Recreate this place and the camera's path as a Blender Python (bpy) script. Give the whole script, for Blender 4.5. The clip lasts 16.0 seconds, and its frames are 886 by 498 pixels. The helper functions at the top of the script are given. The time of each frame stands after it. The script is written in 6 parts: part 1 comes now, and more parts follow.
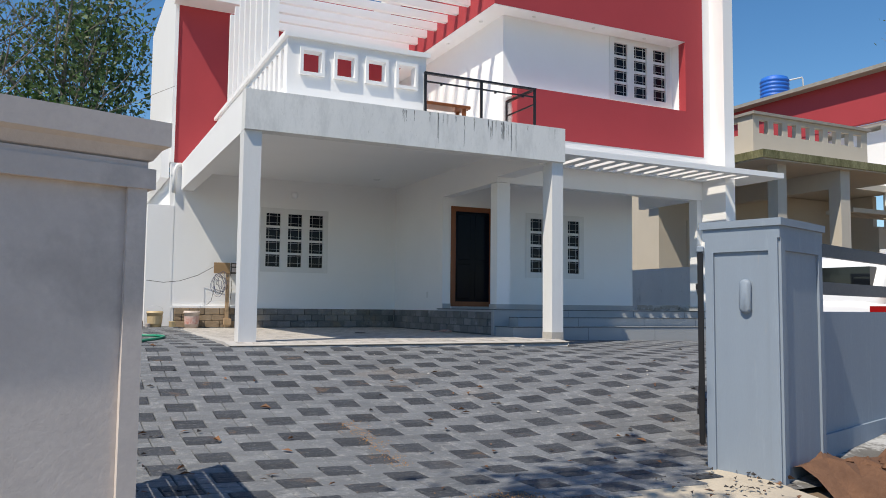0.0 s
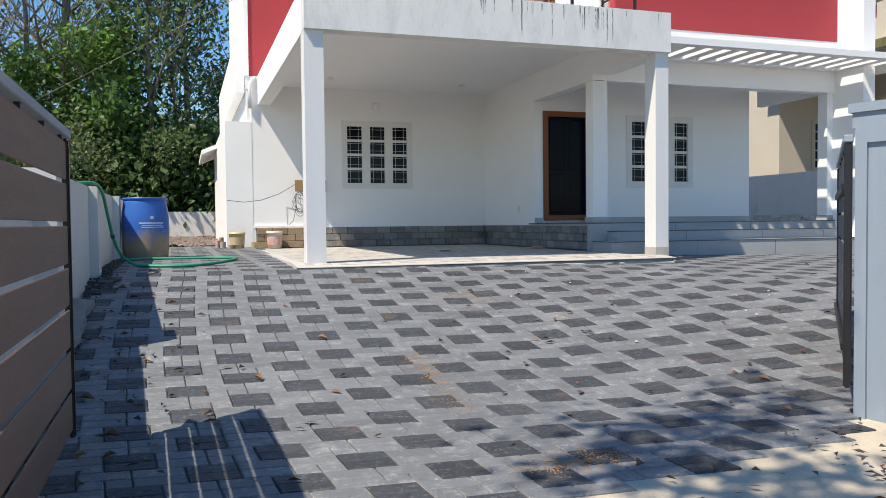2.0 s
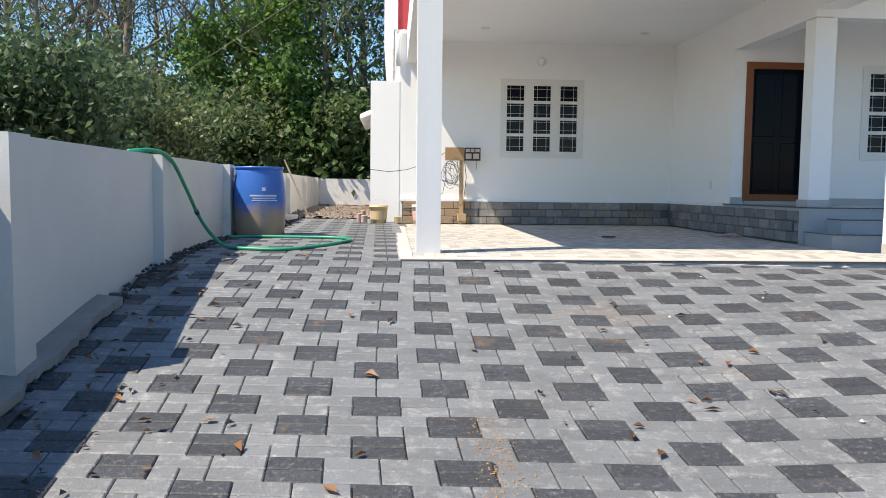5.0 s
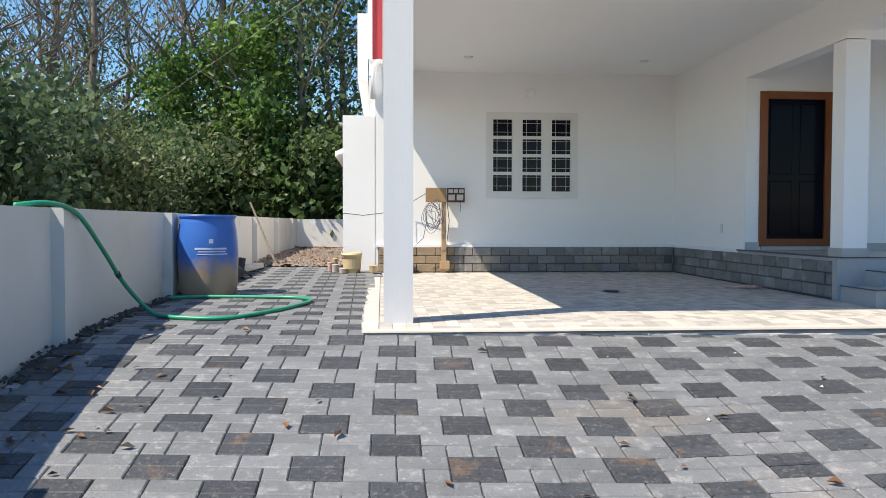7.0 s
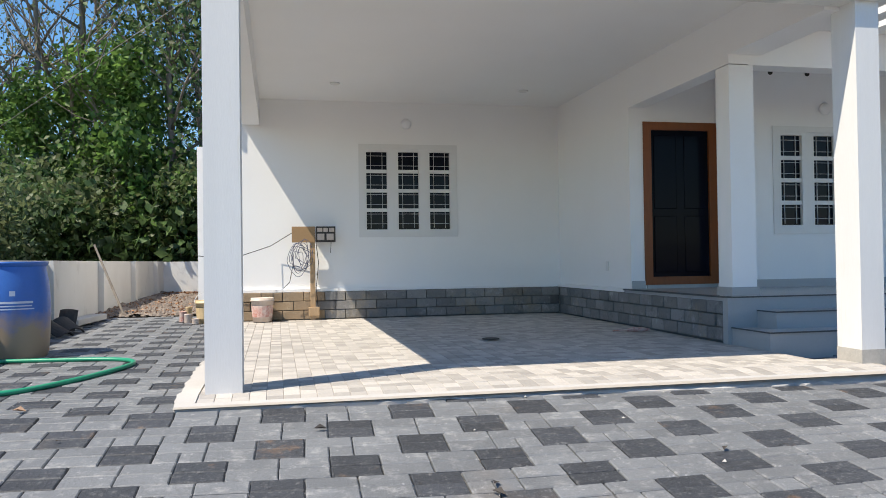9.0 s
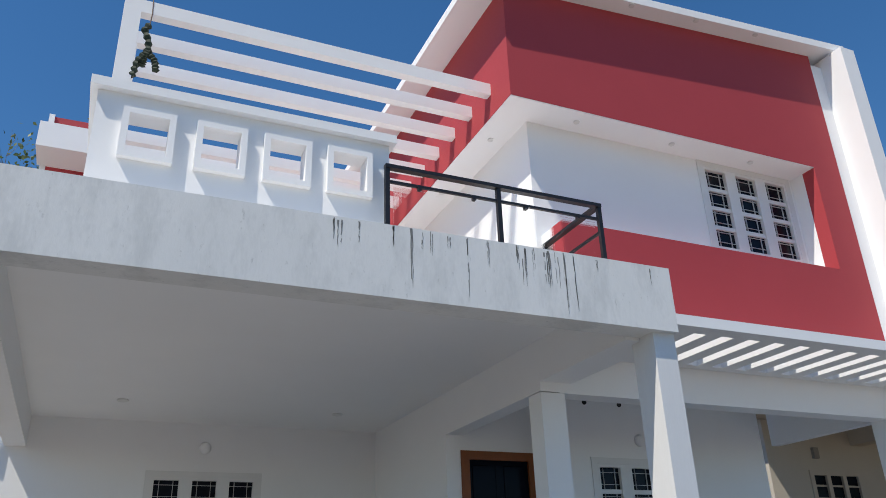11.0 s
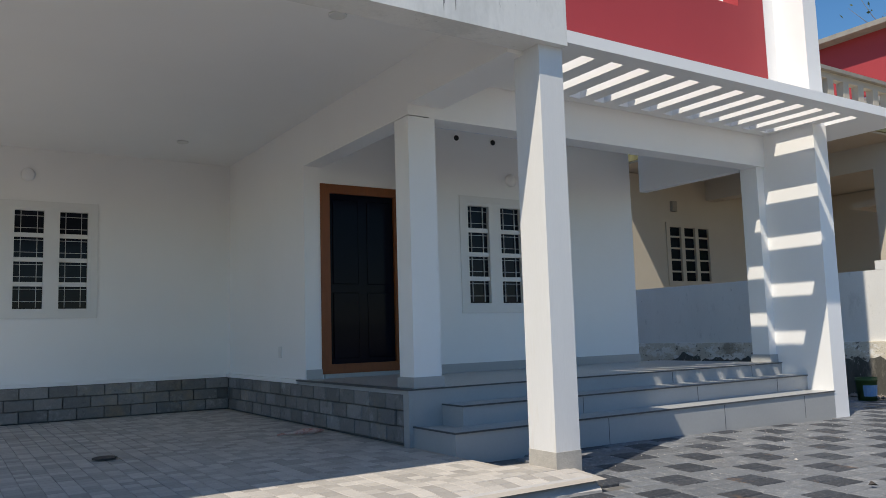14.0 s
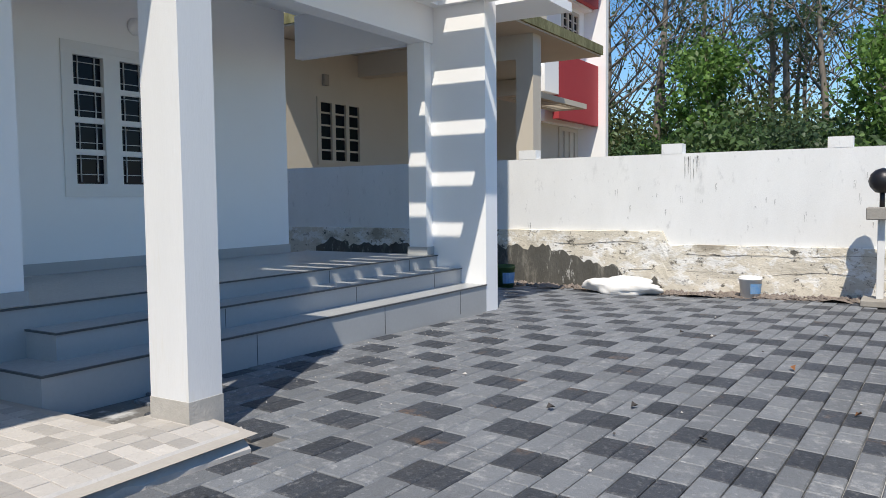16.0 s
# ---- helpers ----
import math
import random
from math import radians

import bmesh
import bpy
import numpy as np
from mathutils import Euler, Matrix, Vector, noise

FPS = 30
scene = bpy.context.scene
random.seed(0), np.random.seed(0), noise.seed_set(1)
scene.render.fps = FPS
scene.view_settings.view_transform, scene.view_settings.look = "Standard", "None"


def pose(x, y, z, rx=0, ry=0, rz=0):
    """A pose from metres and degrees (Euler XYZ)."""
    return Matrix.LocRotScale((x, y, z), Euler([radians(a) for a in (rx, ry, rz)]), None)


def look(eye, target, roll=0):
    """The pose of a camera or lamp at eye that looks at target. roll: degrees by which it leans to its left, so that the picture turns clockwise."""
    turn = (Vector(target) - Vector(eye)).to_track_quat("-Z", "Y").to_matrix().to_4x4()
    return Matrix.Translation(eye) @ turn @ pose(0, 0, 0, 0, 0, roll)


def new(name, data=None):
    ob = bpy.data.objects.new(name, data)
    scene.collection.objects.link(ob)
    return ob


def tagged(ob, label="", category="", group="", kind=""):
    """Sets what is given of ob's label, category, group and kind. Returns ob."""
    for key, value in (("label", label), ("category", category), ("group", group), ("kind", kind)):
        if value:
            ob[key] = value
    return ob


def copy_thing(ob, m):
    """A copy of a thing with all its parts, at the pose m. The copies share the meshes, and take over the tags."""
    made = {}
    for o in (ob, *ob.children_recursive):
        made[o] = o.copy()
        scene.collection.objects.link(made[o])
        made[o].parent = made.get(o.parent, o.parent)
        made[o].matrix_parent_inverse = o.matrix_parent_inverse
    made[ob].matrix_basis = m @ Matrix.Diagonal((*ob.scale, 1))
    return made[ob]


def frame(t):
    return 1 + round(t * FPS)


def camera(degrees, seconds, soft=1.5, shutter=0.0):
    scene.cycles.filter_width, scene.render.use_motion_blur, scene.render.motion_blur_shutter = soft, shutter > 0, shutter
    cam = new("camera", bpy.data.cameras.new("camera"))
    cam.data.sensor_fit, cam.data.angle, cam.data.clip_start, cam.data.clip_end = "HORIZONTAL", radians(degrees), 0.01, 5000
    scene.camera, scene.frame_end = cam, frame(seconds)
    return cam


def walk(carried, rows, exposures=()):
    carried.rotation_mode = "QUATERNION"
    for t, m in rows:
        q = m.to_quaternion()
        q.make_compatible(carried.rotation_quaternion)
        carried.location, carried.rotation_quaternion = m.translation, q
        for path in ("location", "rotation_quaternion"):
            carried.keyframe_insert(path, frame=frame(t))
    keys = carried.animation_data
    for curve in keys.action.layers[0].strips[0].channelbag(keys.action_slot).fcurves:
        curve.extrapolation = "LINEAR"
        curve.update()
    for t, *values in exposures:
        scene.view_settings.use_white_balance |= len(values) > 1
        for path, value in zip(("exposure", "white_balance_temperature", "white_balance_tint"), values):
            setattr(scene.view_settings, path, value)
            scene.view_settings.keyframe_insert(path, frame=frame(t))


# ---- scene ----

# ---- camera ----
cam = camera(59.0, 16.0, soft=0.9)
PATH = [
    (0, (0.151, 0.161, 1.509), (1.017, 1.957, 1.656), 0.6),
    (0.5, (0.286, 0.316, 1.45), (1.051, 2.164, 1.482), 0.2),
    (1, (0.539, 0.598, 1.468), (1.165, 2.497, 1.419), -0.2),
    (1.5, (0.706, 0.883, 1.479), (1.325, 2.784, 1.431), -0.3),
    (2, (0.891, 1.164, 1.498), (1.516, 3.063, 1.431), -0.6),
    (2.5, (1.18, 1.504, 1.511), (1.76, 3.417, 1.433), -0.6),
    (3, (1.423, 1.843, 1.532), (1.795, 3.806, 1.431), -1.0),
    (3.5, (1.634, 2.178, 1.558), (2.0, 4.141, 1.441), -0.3),
    (4, (1.915, 2.507, 1.569), (2.153, 4.489, 1.44), -0.1),
    (4.2, (2.002, 2.631, 1.588), (2.207, 4.615, 1.439), 0.2),
    (6.3, (2.248, 4.376, 1.776), (2.332, 6.368, 1.622), 0.2),
    (6.5, (2.257, 4.488, 1.802), (2.362, 6.481, 1.673), 0.1),
    (7, (2.427, 4.795, 1.855), (2.582, 6.788, 1.788), 0.1),
    (7.5, (2.504, 5.053, 1.899), (2.723, 7.041, 1.872), 0.1),
    (8, (2.559, 5.33, 1.963), (2.884, 7.302, 2.052), 0.0),
    (8.5, (2.746, 5.615, 1.955), (3.125, 7.577, 2.043), -0.1),
    (9, (2.956, 5.866, 1.903), (3.37, 7.823, 1.931), -0.8),
    (9.5, (3.141, 6.151, 1.94), (3.806, 8.036, 2.014), -0.9),
    (10, (3.362, 6.357, 1.97), (4.19, 8.14, 2.339), -1.3),
    (10.2, (3.424, 6.401, 1.989), (4.247, 8.147, 2.512), -1.3),
    (12.3, (3.508, 6.614, 2.059), (4.238, 8.244, 2.958), -2.3),
    (12.5, (3.5, 6.668, 2.066), (4.241, 8.307, 2.939), -2.2),
    (13, (3.575, 6.77, 2.048), (4.377, 8.471, 2.727), -2.4),
    (13.5, (3.890, 7.085, 2.004), (4.757, 8.829, 2.455), -2.6),
    (14, (4.116, 7.342, 1.948), (5.198, 9.011, 2.163), -1.7),
    (14.5, (4.335, 7.668, 2.036), (5.717, 9.11, 2.143), -1.2),
    (15, (4.68, 7.925, 2.04), (6.164, 9.265, 2.073), -1.1),
    (15.5, (4.904, 8.118, 2.061), (6.493, 9.33, 2.005), -1.2),
    (16, (5.098, 8.449, 2.135), (6.801, 9.49, 2.007), -0.6),
]
EXPOSURE = [(0.0, 0.24, 7150, 10), (1.0, 0.42, 7250, 10), (2.0, 0.65, 7350, 10), (4.0, 0.95, 7600, 10), (7.0, 0.90, 7500, 10), (9.0, 0.75, 7300, 10), (9.6, 0.72, 7150, 10), (10.2, 0.5, 7100, 10), (12.3, -0.06, 6250, 10), (13.0, -0.05, 6600, 10), (13.5, -0.02, 7000, 10), (14.0, 0.24, 7250, 10), (14.5, 0.44, 7050, 10), (16.0, 0.38, 6900, 10)]
walk(cam, [(t, look(eye, target, roll)) for t, eye, target, roll in PATH], EXPOSURE)

# ---- world, sun, exposure ----
SUN = Vector((0.600, 0.274, -1.0)).normalized()      # the way the sunlight travels
world = bpy.data.worlds.new("world")
scene.world = world
world.use_nodes = True
sky = world.node_tree.nodes.new("ShaderNodeTexSky")
sky.sky_type, sky.sun_disc = "NISHITA", False
sky.sun_elevation = math.asin(-SUN.z)
sky.sun_rotation = math.atan2(-SUN.x, -SUN.y)
sky.air_density, sky.dust_density, sky.ozone_density = 1.0, 0.1, 5.0
world.node_tree.nodes["Background"].inputs["Strength"].default_value = 0.110
tone = world.node_tree.nodes.new("ShaderNodeHueSaturation")
tone.inputs["Saturation"].default_value, tone.inputs["Value"].default_value = 1.22, 1.06
world.node_tree.links.new(sky.outputs[0], tone.inputs["Color"])
world.node_tree.links.new(tone.outputs[0], world.node_tree.nodes["Background"].inputs["Color"])
lamp = bpy.data.lights.new("sun", "SUN")
lamp.energy, lamp.angle, lamp.color = 3.8, radians(0.5), (1.0, 0.95, 0.87)
sun = new("sun", lamp)
sun.matrix_world = look((-20, -10, 40), Vector((-20, -10, 40)) + SUN)

# ---- materials ----


def material(name, color, rough=0.8, second=None, scale=6.0, fine=60.0, bump=0.15, amount=0.35, metal=0.0, island=0.0, rand=0.0, stretch=(1, 1, 1), dirt=None, dirt_scale=0.8, dirt_edge=(0.55, 0.7), specks=()):
    """A surface with colour that varies at two scales, worn patches and fine relief."""
    m = bpy.data.materials.new(name)
    m.use_nodes = True
    t = m.node_tree
    n, l = t.nodes, t.links
    b = n["Principled BSDF"]
    geo = n.new("ShaderNodeNewGeometry")
    mp = n.new("ShaderNodeMapping")
    mp.inputs["Scale"].default_value = stretch
    l.new(geo.outputs["Position"], mp.inputs["Vector"])

    def noise_tex(s, detail=4.0, rough_=0.6):
        x = n.new("ShaderNodeTexNoise")
        x.inputs["Scale"].default_value, x.inputs["Detail"].default_value, x.inputs["Roughness"].default_value = s, detail, rough_
        l.new(mp.outputs[0], x.inputs["Vector"])
        return x

    def mix(fac, a, bcol, mode="MIX"):
        x = n.new("ShaderNodeMix")
        x.data_type, x.blend_type = "RGBA", mode
        for sock, v in ((x.inputs["Factor"], fac), (x.inputs[6], a), (x.inputs[7], bcol)):
            if hasattr(v, "links"):
                l.new(v, sock)
            else:
                sock.default_value = v if isinstance(v, float) else (*v, 1.0)
        return x.outputs[2]

    def ramp(sock, lo, hi, a=0.0, z=1.0):
        x = n.new("ShaderNodeMapRange")
        x.inputs[1].default_value, x.inputs[2].default_value, x.inputs[3].default_value, x.inputs[4].default_value = lo, hi, a, z
        l.new(sock, x.inputs[0])
        return x.outputs[0]

    second = second or tuple(c * 0.72 for c in color)
    big, small = noise_tex(scale), noise_tex(fine, 3.0, 0.7)
    col = mix(ramp(big.outputs[0], 0.35, 0.7, 0.0, amount), color, second)
    col = mix(ramp(small.outputs[0], 0.3, 0.75, 0.0, amount * 0.7), col, second)
    if dirt:
        d = noise_tex(dirt_scale, 6.0, 0.65)
        col = mix(ramp(d.outputs[0], dirt_edge[0], dirt_edge[1], 0.0, 0.85), col, dirt)
    for tint, s, lo, hi, most in specks:
        d = noise_tex(s, 5.0, 0.75)
        col = mix(ramp(d.outputs[0], lo, hi, 0.0, most), col, tint)
    if rand or island:
        src = n.new("ShaderNodeObjectInfo").outputs["Random"] if rand else geo.outputs["Random Per Island"]
        v = n.new("ShaderNodeHueSaturation")
        l.new(ramp(src, 0.0, 1.0, 1.0 - (rand or island), 1.0 + (rand or island)), v.inputs["Value"])
        l.new(col, v.inputs["Color"])
        col = v.outputs[0]
    l.new(col, b.inputs["Base Color"])
    l.new(ramp(small.outputs[0], 0.3, 0.7, max(0.03, rough - 0.08), min(1.0, rough + 0.08)), b.inputs["Roughness"])
    b.inputs["Metallic"].default_value = metal
    if bump:
        bp = n.new("ShaderNodeBump")
        bp.inputs["Strength"].default_value, bp.inputs["Distance"].default_value = bump, 0.01
        l.new(small.outputs[0], bp.inputs["Height"])
        l.new(bp.outputs[0], b.inputs["Normal"])
    return m


def plain(name, color, rough=0.5, metal=0.0, **inputs):
    m = bpy.data.materials.new(name)
    m.use_nodes = True
    b = m.node_tree.nodes["Principled BSDF"]
    b.inputs["Base Color"].default_value, b.inputs["Roughness"].default_value, b.inputs["Metallic"].default_value = (*color, 1), rough, metal
    for k, v in inputs.items():
        b.inputs[k.replace("_", " ")].default_value = v
    return m


def leaf_material(name, color, second, trans=0.35):
    m = material(name, color, 0.5, second, 0.6, 8.0, 0.0, 0.9, island=0.45)
    t = m.node_tree
    b = t.nodes["Principled BSDF"]
    col = b.inputs["Base Color"].links[0].from_socket
    tr, mx = t.nodes.new("ShaderNodeBsdfTranslucent"), t.nodes.new("ShaderNodeMixShader")
    t.links.new(col, tr.inputs[0])
    mx.inputs[0].default_value = trans
    t.links.new(b.outputs[0], mx.inputs[1])
    t.links.new(tr.outputs[0], mx.inputs[2])
    t.links.new(mx.outputs[0], t.nodes["Material Output"].inputs[0])
    return m


M_WHITE = material("white_paint", (0.89, 0.89, 0.885), 0.75, (0.82, 0.82, 0.815), 1.2, 90, 0.06, 0.25)
M_STAIN = material("weathered_white_paint", (0.80, 0.80, 0.78), 0.8, (0.66, 0.67, 0.66), 0.5, 20, 0.12, 0.45, stretch=(2.2, 2.2, 0.8), dirt=(0.30, 0.30, 0.28), dirt_scale=1.6, dirt_edge=(0.66, 0.80), specks=(((0.56, 0.57, 0.56), 1.1, 0.48, 0.64, 0.6), ((0.36, 0.36, 0.34), 9.0, 0.62, 0.72, 0.5)))
M_COLUMN = material("grey_white_column_paint", (0.75, 0.75, 0.745), 0.8, (0.65, 0.65, 0.645), 0.8, 40, 0.12, 0.45, stretch=(4, 4, 0.4), specks=(((0.60, 0.55, 0.45), 1.3, 0.58, 0.75, 0.45),))
M_CREAM = material("cream_paint", (0.57, 0.52, 0.44), 0.8, (0.48, 0.435, 0.365), 1.2, 80, 0.06, 0.3)
M_RED = material("red_paint", (0.43, 0.045, 0.055), 0.7, (0.36, 0.037, 0.045), 1.4, 90, 0.06, 0.35)
M_PILLAR = material("pale_blue_grey_paint", (0.265, 0.32, 0.385), 0.6, (0.22, 0.26, 0.31), 1.2, 60, 0.10, 0.35, stretch=(3, 3, 0.35), specks=(((0.36, 0.42, 0.48), 3.0, 0.55, 0.75, 0.4), ((0.36, 0.34, 0.31), 5.0, 0.62, 0.75, 0.4)))
M_PLASTER = material("grey_plaster", (0.68, 0.61, 0.565), 0.9, (0.52, 0.46, 0.43), 2.0, 35, 0.15, 0.6, dirt=(0.36, 0.325, 0.305), dirt_scale=1.3, dirt_edge=(0.6, 0.8))
M_BWALL = material("boundary_wall_paint", (0.78, 0.78, 0.765), 0.85, (0.64, 0.64, 0.62), 1.2, 50, 0.2, 0.4, dirt=(0.42, 0.42, 0.41), dirt_scale=1.1, dirt_edge=(0.62, 0.78), stretch=(1, 1.5, 0.7), specks=(((0.48, 0.48, 0.475), 4.5, 0.60, 0.72, 0.6), ((0.14, 0.14, 0.14), 11.0, 0.685, 0.72, 0.8)))
# greyer copy of the boundary paint: the left wall's shade in its colour, plus dirt
M_BWALLG = material("shaded_boundary_wall_paint", (0.64, 0.63, 0.61), 0.85, (0.50, 0.50, 0.48), 1.2, 50, 0.2, 0.4, dirt=(0.38, 0.37, 0.36), dirt_scale=1.4, dirt_edge=(0.62, 0.78))
M_FOUND = material("raw_foundation_plaster", (0.70, 0.65, 0.55), 0.95, (0.52, 0.47, 0.38), 2.2, 30, 0.9, 0.7, dirt=(0.30, 0.26, 0.20), dirt_scale=1.2, dirt_edge=(0.58, 0.66), stretch=(1, 0.8, 1.3), specks=(((0.80, 0.79, 0.76), 3.6, 0.50, 0.58, 0.85), ((0.07, 0.065, 0.055), 7.0, 0.585, 0.635, 0.9), ((0.10, 0.09, 0.07), 17.0, 0.605, 0.655, 0.85)))
# damp and mould, and in the same dark colour the shadow cast on the foundation
M_DAMPSHADOW = material("damp_mouldy_shadow_plaster", (0.12, 0.115, 0.10), 0.9, (0.06, 0.058, 0.05), 2.0, 30, 0.9, 0.7, stretch=(1, 1.4, 0.5), specks=(((0.62, 0.60, 0.56), 6.0, 0.60, 0.66, 0.7), ((0.30, 0.28, 0.24), 2.4, 0.55, 0.68, 0.6)))
M_BLOCK = material("concrete_block", (0.27, 0.26, 0.25), 0.95, (0.15, 0.15, 0.15), 2.0, 45, 0.5, 0.6, rand=0.22, specks=(((0.42, 0.41, 0.39), 3.2, 0.57, 0.70, 0.7), ((0.10, 0.10, 0.10), 7.0, 0.57, 0.70, 0.7), ((0.36, 0.29, 0.20), 1.1, 0.55, 0.68, 0.6), ((0.40, 0.39, 0.37), 60.0, 0.58, 0.70, 0.5)))
M_MORTAR = material("mortar", (0.17, 0.165, 0.155), 0.95, (0.08, 0.08, 0.08), 5, 60, 0.3, 0.5)
PAVSPECK = (((0.33, 0.335, 0.34), 9.0, 0.53, 0.68, 0.8), ((0.42, 0.425, 0.43), 22.0, 0.60, 0.68, 0.7), ((0.11, 0.11, 0.115), 26.0, 0.55, 0.70, 0.75), ((0.36, 0.36, 0.36), 160.0, 0.59, 0.70, 0.7))
DARKSPECK = (((0.17, 0.175, 0.18), 28.0, 0.54, 0.66, 0.75), ((0.015, 0.016, 0.018), 16.0, 0.58, 0.66, 0.8), ((0.22, 0.13, 0.07), 2.6, 0.60, 0.70, 0.55), ((0.24, 0.24, 0.24), 170.0, 0.61, 0.70, 0.7))
TILESPECK = (((0.56, 0.53, 0.49), 14.0, 0.55, 0.72, 0.5), ((0.28, 0.26, 0.24), 40.0, 0.56, 0.72, 0.5))
M_PAVL = material("grey_paver", (0.190, 0.203, 0.219), 0.55, (0.122, 0.131, 0.142), 1.1, 70, 0.6, 0.6, rand=0.13, specks=PAVSPECK, dirt=(0.25, 0.205, 0.165), dirt_scale=0.35, dirt_edge=(0.60, 0.78))
M_PAVD = material("charcoal_paver", (0.050, 0.056, 0.067), 0.6, (0.032, 0.036, 0.044), 1.4, 45, 0.9, 0.6, rand=0.2, specks=DARKSPECK, dirt=(0.12, 0.10, 0.08), dirt_scale=0.5, dirt_edge=(0.62, 0.78))
M_PAVLS = material("grey_paver_far", (0.190, 0.203, 0.219), 0.55, (0.122, 0.131, 0.142), 1.1, 70, 0.6, 0.6, island=0.13, specks=PAVSPECK, dirt=(0.25, 0.205, 0.165), dirt_scale=0.35, dirt_edge=(0.60, 0.78))
M_PAVDS = material("charcoal_paver_far", (0.050, 0.056, 0.067), 0.6, (0.032, 0.036, 0.044), 1.4, 45, 0.9, 0.6, island=0.2, specks=DARKSPECK, dirt=(0.12, 0.10, 0.08), dirt_scale=0.5, dirt_edge=(0.62, 0.78))
M_JOINT = material("joint_sand", (0.17, 0.165, 0.155), 0.95, (0.08, 0.075, 0.07), 5, 60, 0.3, 0.5, specks=(((0.50, 0.50, 0.49), 1.6, 0.46, 0.56, 0.9),))
M_TILE = material("beige_floor_tile", (0.46, 0.435, 0.405), 0.75, (0.355, 0.335, 0.315), 0.9, 50, 0.2, 0.5, rand=0.24, specks=TILESPECK)
M_TILES = material("beige_floor_tile_far", (0.46, 0.435, 0.405), 0.75, (0.355, 0.335, 0.315), 0.9, 50, 0.2, 0.5, island=0.24, specks=TILESPECK)
M_CEM = material("white_cement_edge", (0.53, 0.51, 0.485), 0.9, (0.40, 0.385, 0.365), 3, 50, 0.4, 0.4)
M_EARTH = material("earth", (0.24, 0.17, 0.11), 0.95, (0.13, 0.095, 0.065), 0.7, 18, 0.6, 0.8)
M_REDSOIL = material("red_soil", (0.20, 0.10, 0.055), 0.95, (0.10, 0.05, 0.03), 3, 30, 0.8, 0.7)
M_DARKSOIL = material("dark_soil", (0.085, 0.075, 0.068), 0.95, (0.045, 0.04, 0.038), 3, 30, 0.8, 0.7)
M_SAND = material("pale_concrete_apron", (0.60, 0.52, 0.40), 0.95, (0.36, 0.31, 0.25), 1.4, 40, 0.4, 0.7)
M_ORANGE = material("orange_sand", (0.46, 0.25, 0.10), 0.95, (0.34, 0.18, 0.08), 5, 60, 0.3, 0.6)
M_GRAVEL = material("gravel", (0.30, 0.25, 0.21), 0.95, (0.12, 0.10, 0.09), 9, 40, 1.0, 0.9)
M_TEAK = material("teak_wood", (0.25, 0.068, 0.012), 0.5, (0.17, 0.046, 0.009), 9, 60, 0.1, 0.6, stretch=(4, 4, 0.6))
M_DOORDARK = plain("dark_tinted_glass", (0.004, 0.005, 0.011), 0.12, Specular_IOR_Level=0.07)
M_PANE = plain("window_pane", (0.008, 0.010, 0.016), 0.08, Specular_IOR_Level=0.13)
M_GRILL = material("white_window_paint", (0.76, 0.76, 0.75), 0.5, (0.66, 0.66, 0.65), 2, 60, 0.05, 0.2)
M_STONE = material("grey_step_tile", (0.42, 0.43, 0.43), 0.35, (0.34, 0.35, 0.35), 1.6, 30, 0.03, 0.45)
M_NOSING = material("dark_step_nosing", (0.08, 0.087, 0.095), 0.4, (0.05, 0.056, 0.06), 4, 50, 0.05, 0.4)
M_BLACKSTEEL = material("black_steel", (0.03, 0.03, 0.035), 0.4, (0.05, 0.045, 0.04), 5, 60, 0.05, 0.4, metal=0.6)
M_GATESLAT = material("brown_gate_board", (0.175, 0.112, 0.092), 0.6, (0.11, 0.07, 0.058), 3, 50, 0.15, 0.5, stretch=(5, 0.6, 5))
M_NAVY = material("navy_steel", (0.035, 0.05, 0.085), 0.45, (0.025, 0.035, 0.06), 4, 60, 0.05, 0.4, metal=0.3)
M_DRUM = material("blue_plastic", (0.03, 0.15, 0.52), 0.4, (0.03, 0.11, 0.38), 3, 60, 0.05, 0.5, dirt=(0.22, 0.28, 0.40), dirt_scale=3.0, dirt_edge=(0.58, 0.75))
def mud_splashed(m, mud, low, high):
    """Lay a ragged coat of dried mud over the lower part of a plastic surface."""
    t = m.node_tree
    n, l = t.nodes, t.links
    b = n["Principled BSDF"]
    col = b.inputs["Base Color"].links[0].from_socket
    geo, sep, tex = n.new("ShaderNodeNewGeometry"), n.new("ShaderNodeSeparateXYZ"), n.new("ShaderNodeTexNoise")
    tex.inputs["Scale"].default_value, tex.inputs["Detail"].default_value = 5.0, 6.0
    l.new(geo.outputs["Position"], sep.inputs[0])
    l.new(geo.outputs["Position"], tex.inputs["Vector"])
    add = n.new("ShaderNodeMath")
    add.operation = "MULTIPLY_ADD"
    add.inputs[1].default_value = 0.55
    l.new(tex.outputs[0], add.inputs[0])
    l.new(sep.outputs["Z"], add.inputs[2])
    rng_ = n.new("ShaderNodeMapRange")
    rng_.inputs[1].default_value, rng_.inputs[2].default_value, rng_.inputs[3].default_value, rng_.inputs[4].default_value = low + 0.27, high + 0.27, 0.92, 0.0
    l.new(add.outputs[0], rng_.inputs[0])
    mx = n.new("ShaderNodeMix")
    mx.data_type = "RGBA"
    l.new(rng_.outputs[0], mx.inputs["Factor"])
    l.new(col, mx.inputs[6])
    mx.inputs[7].default_value = (*mud, 1)
    l.new(mx.outputs[2], b.inputs["Base Color"])
    return m


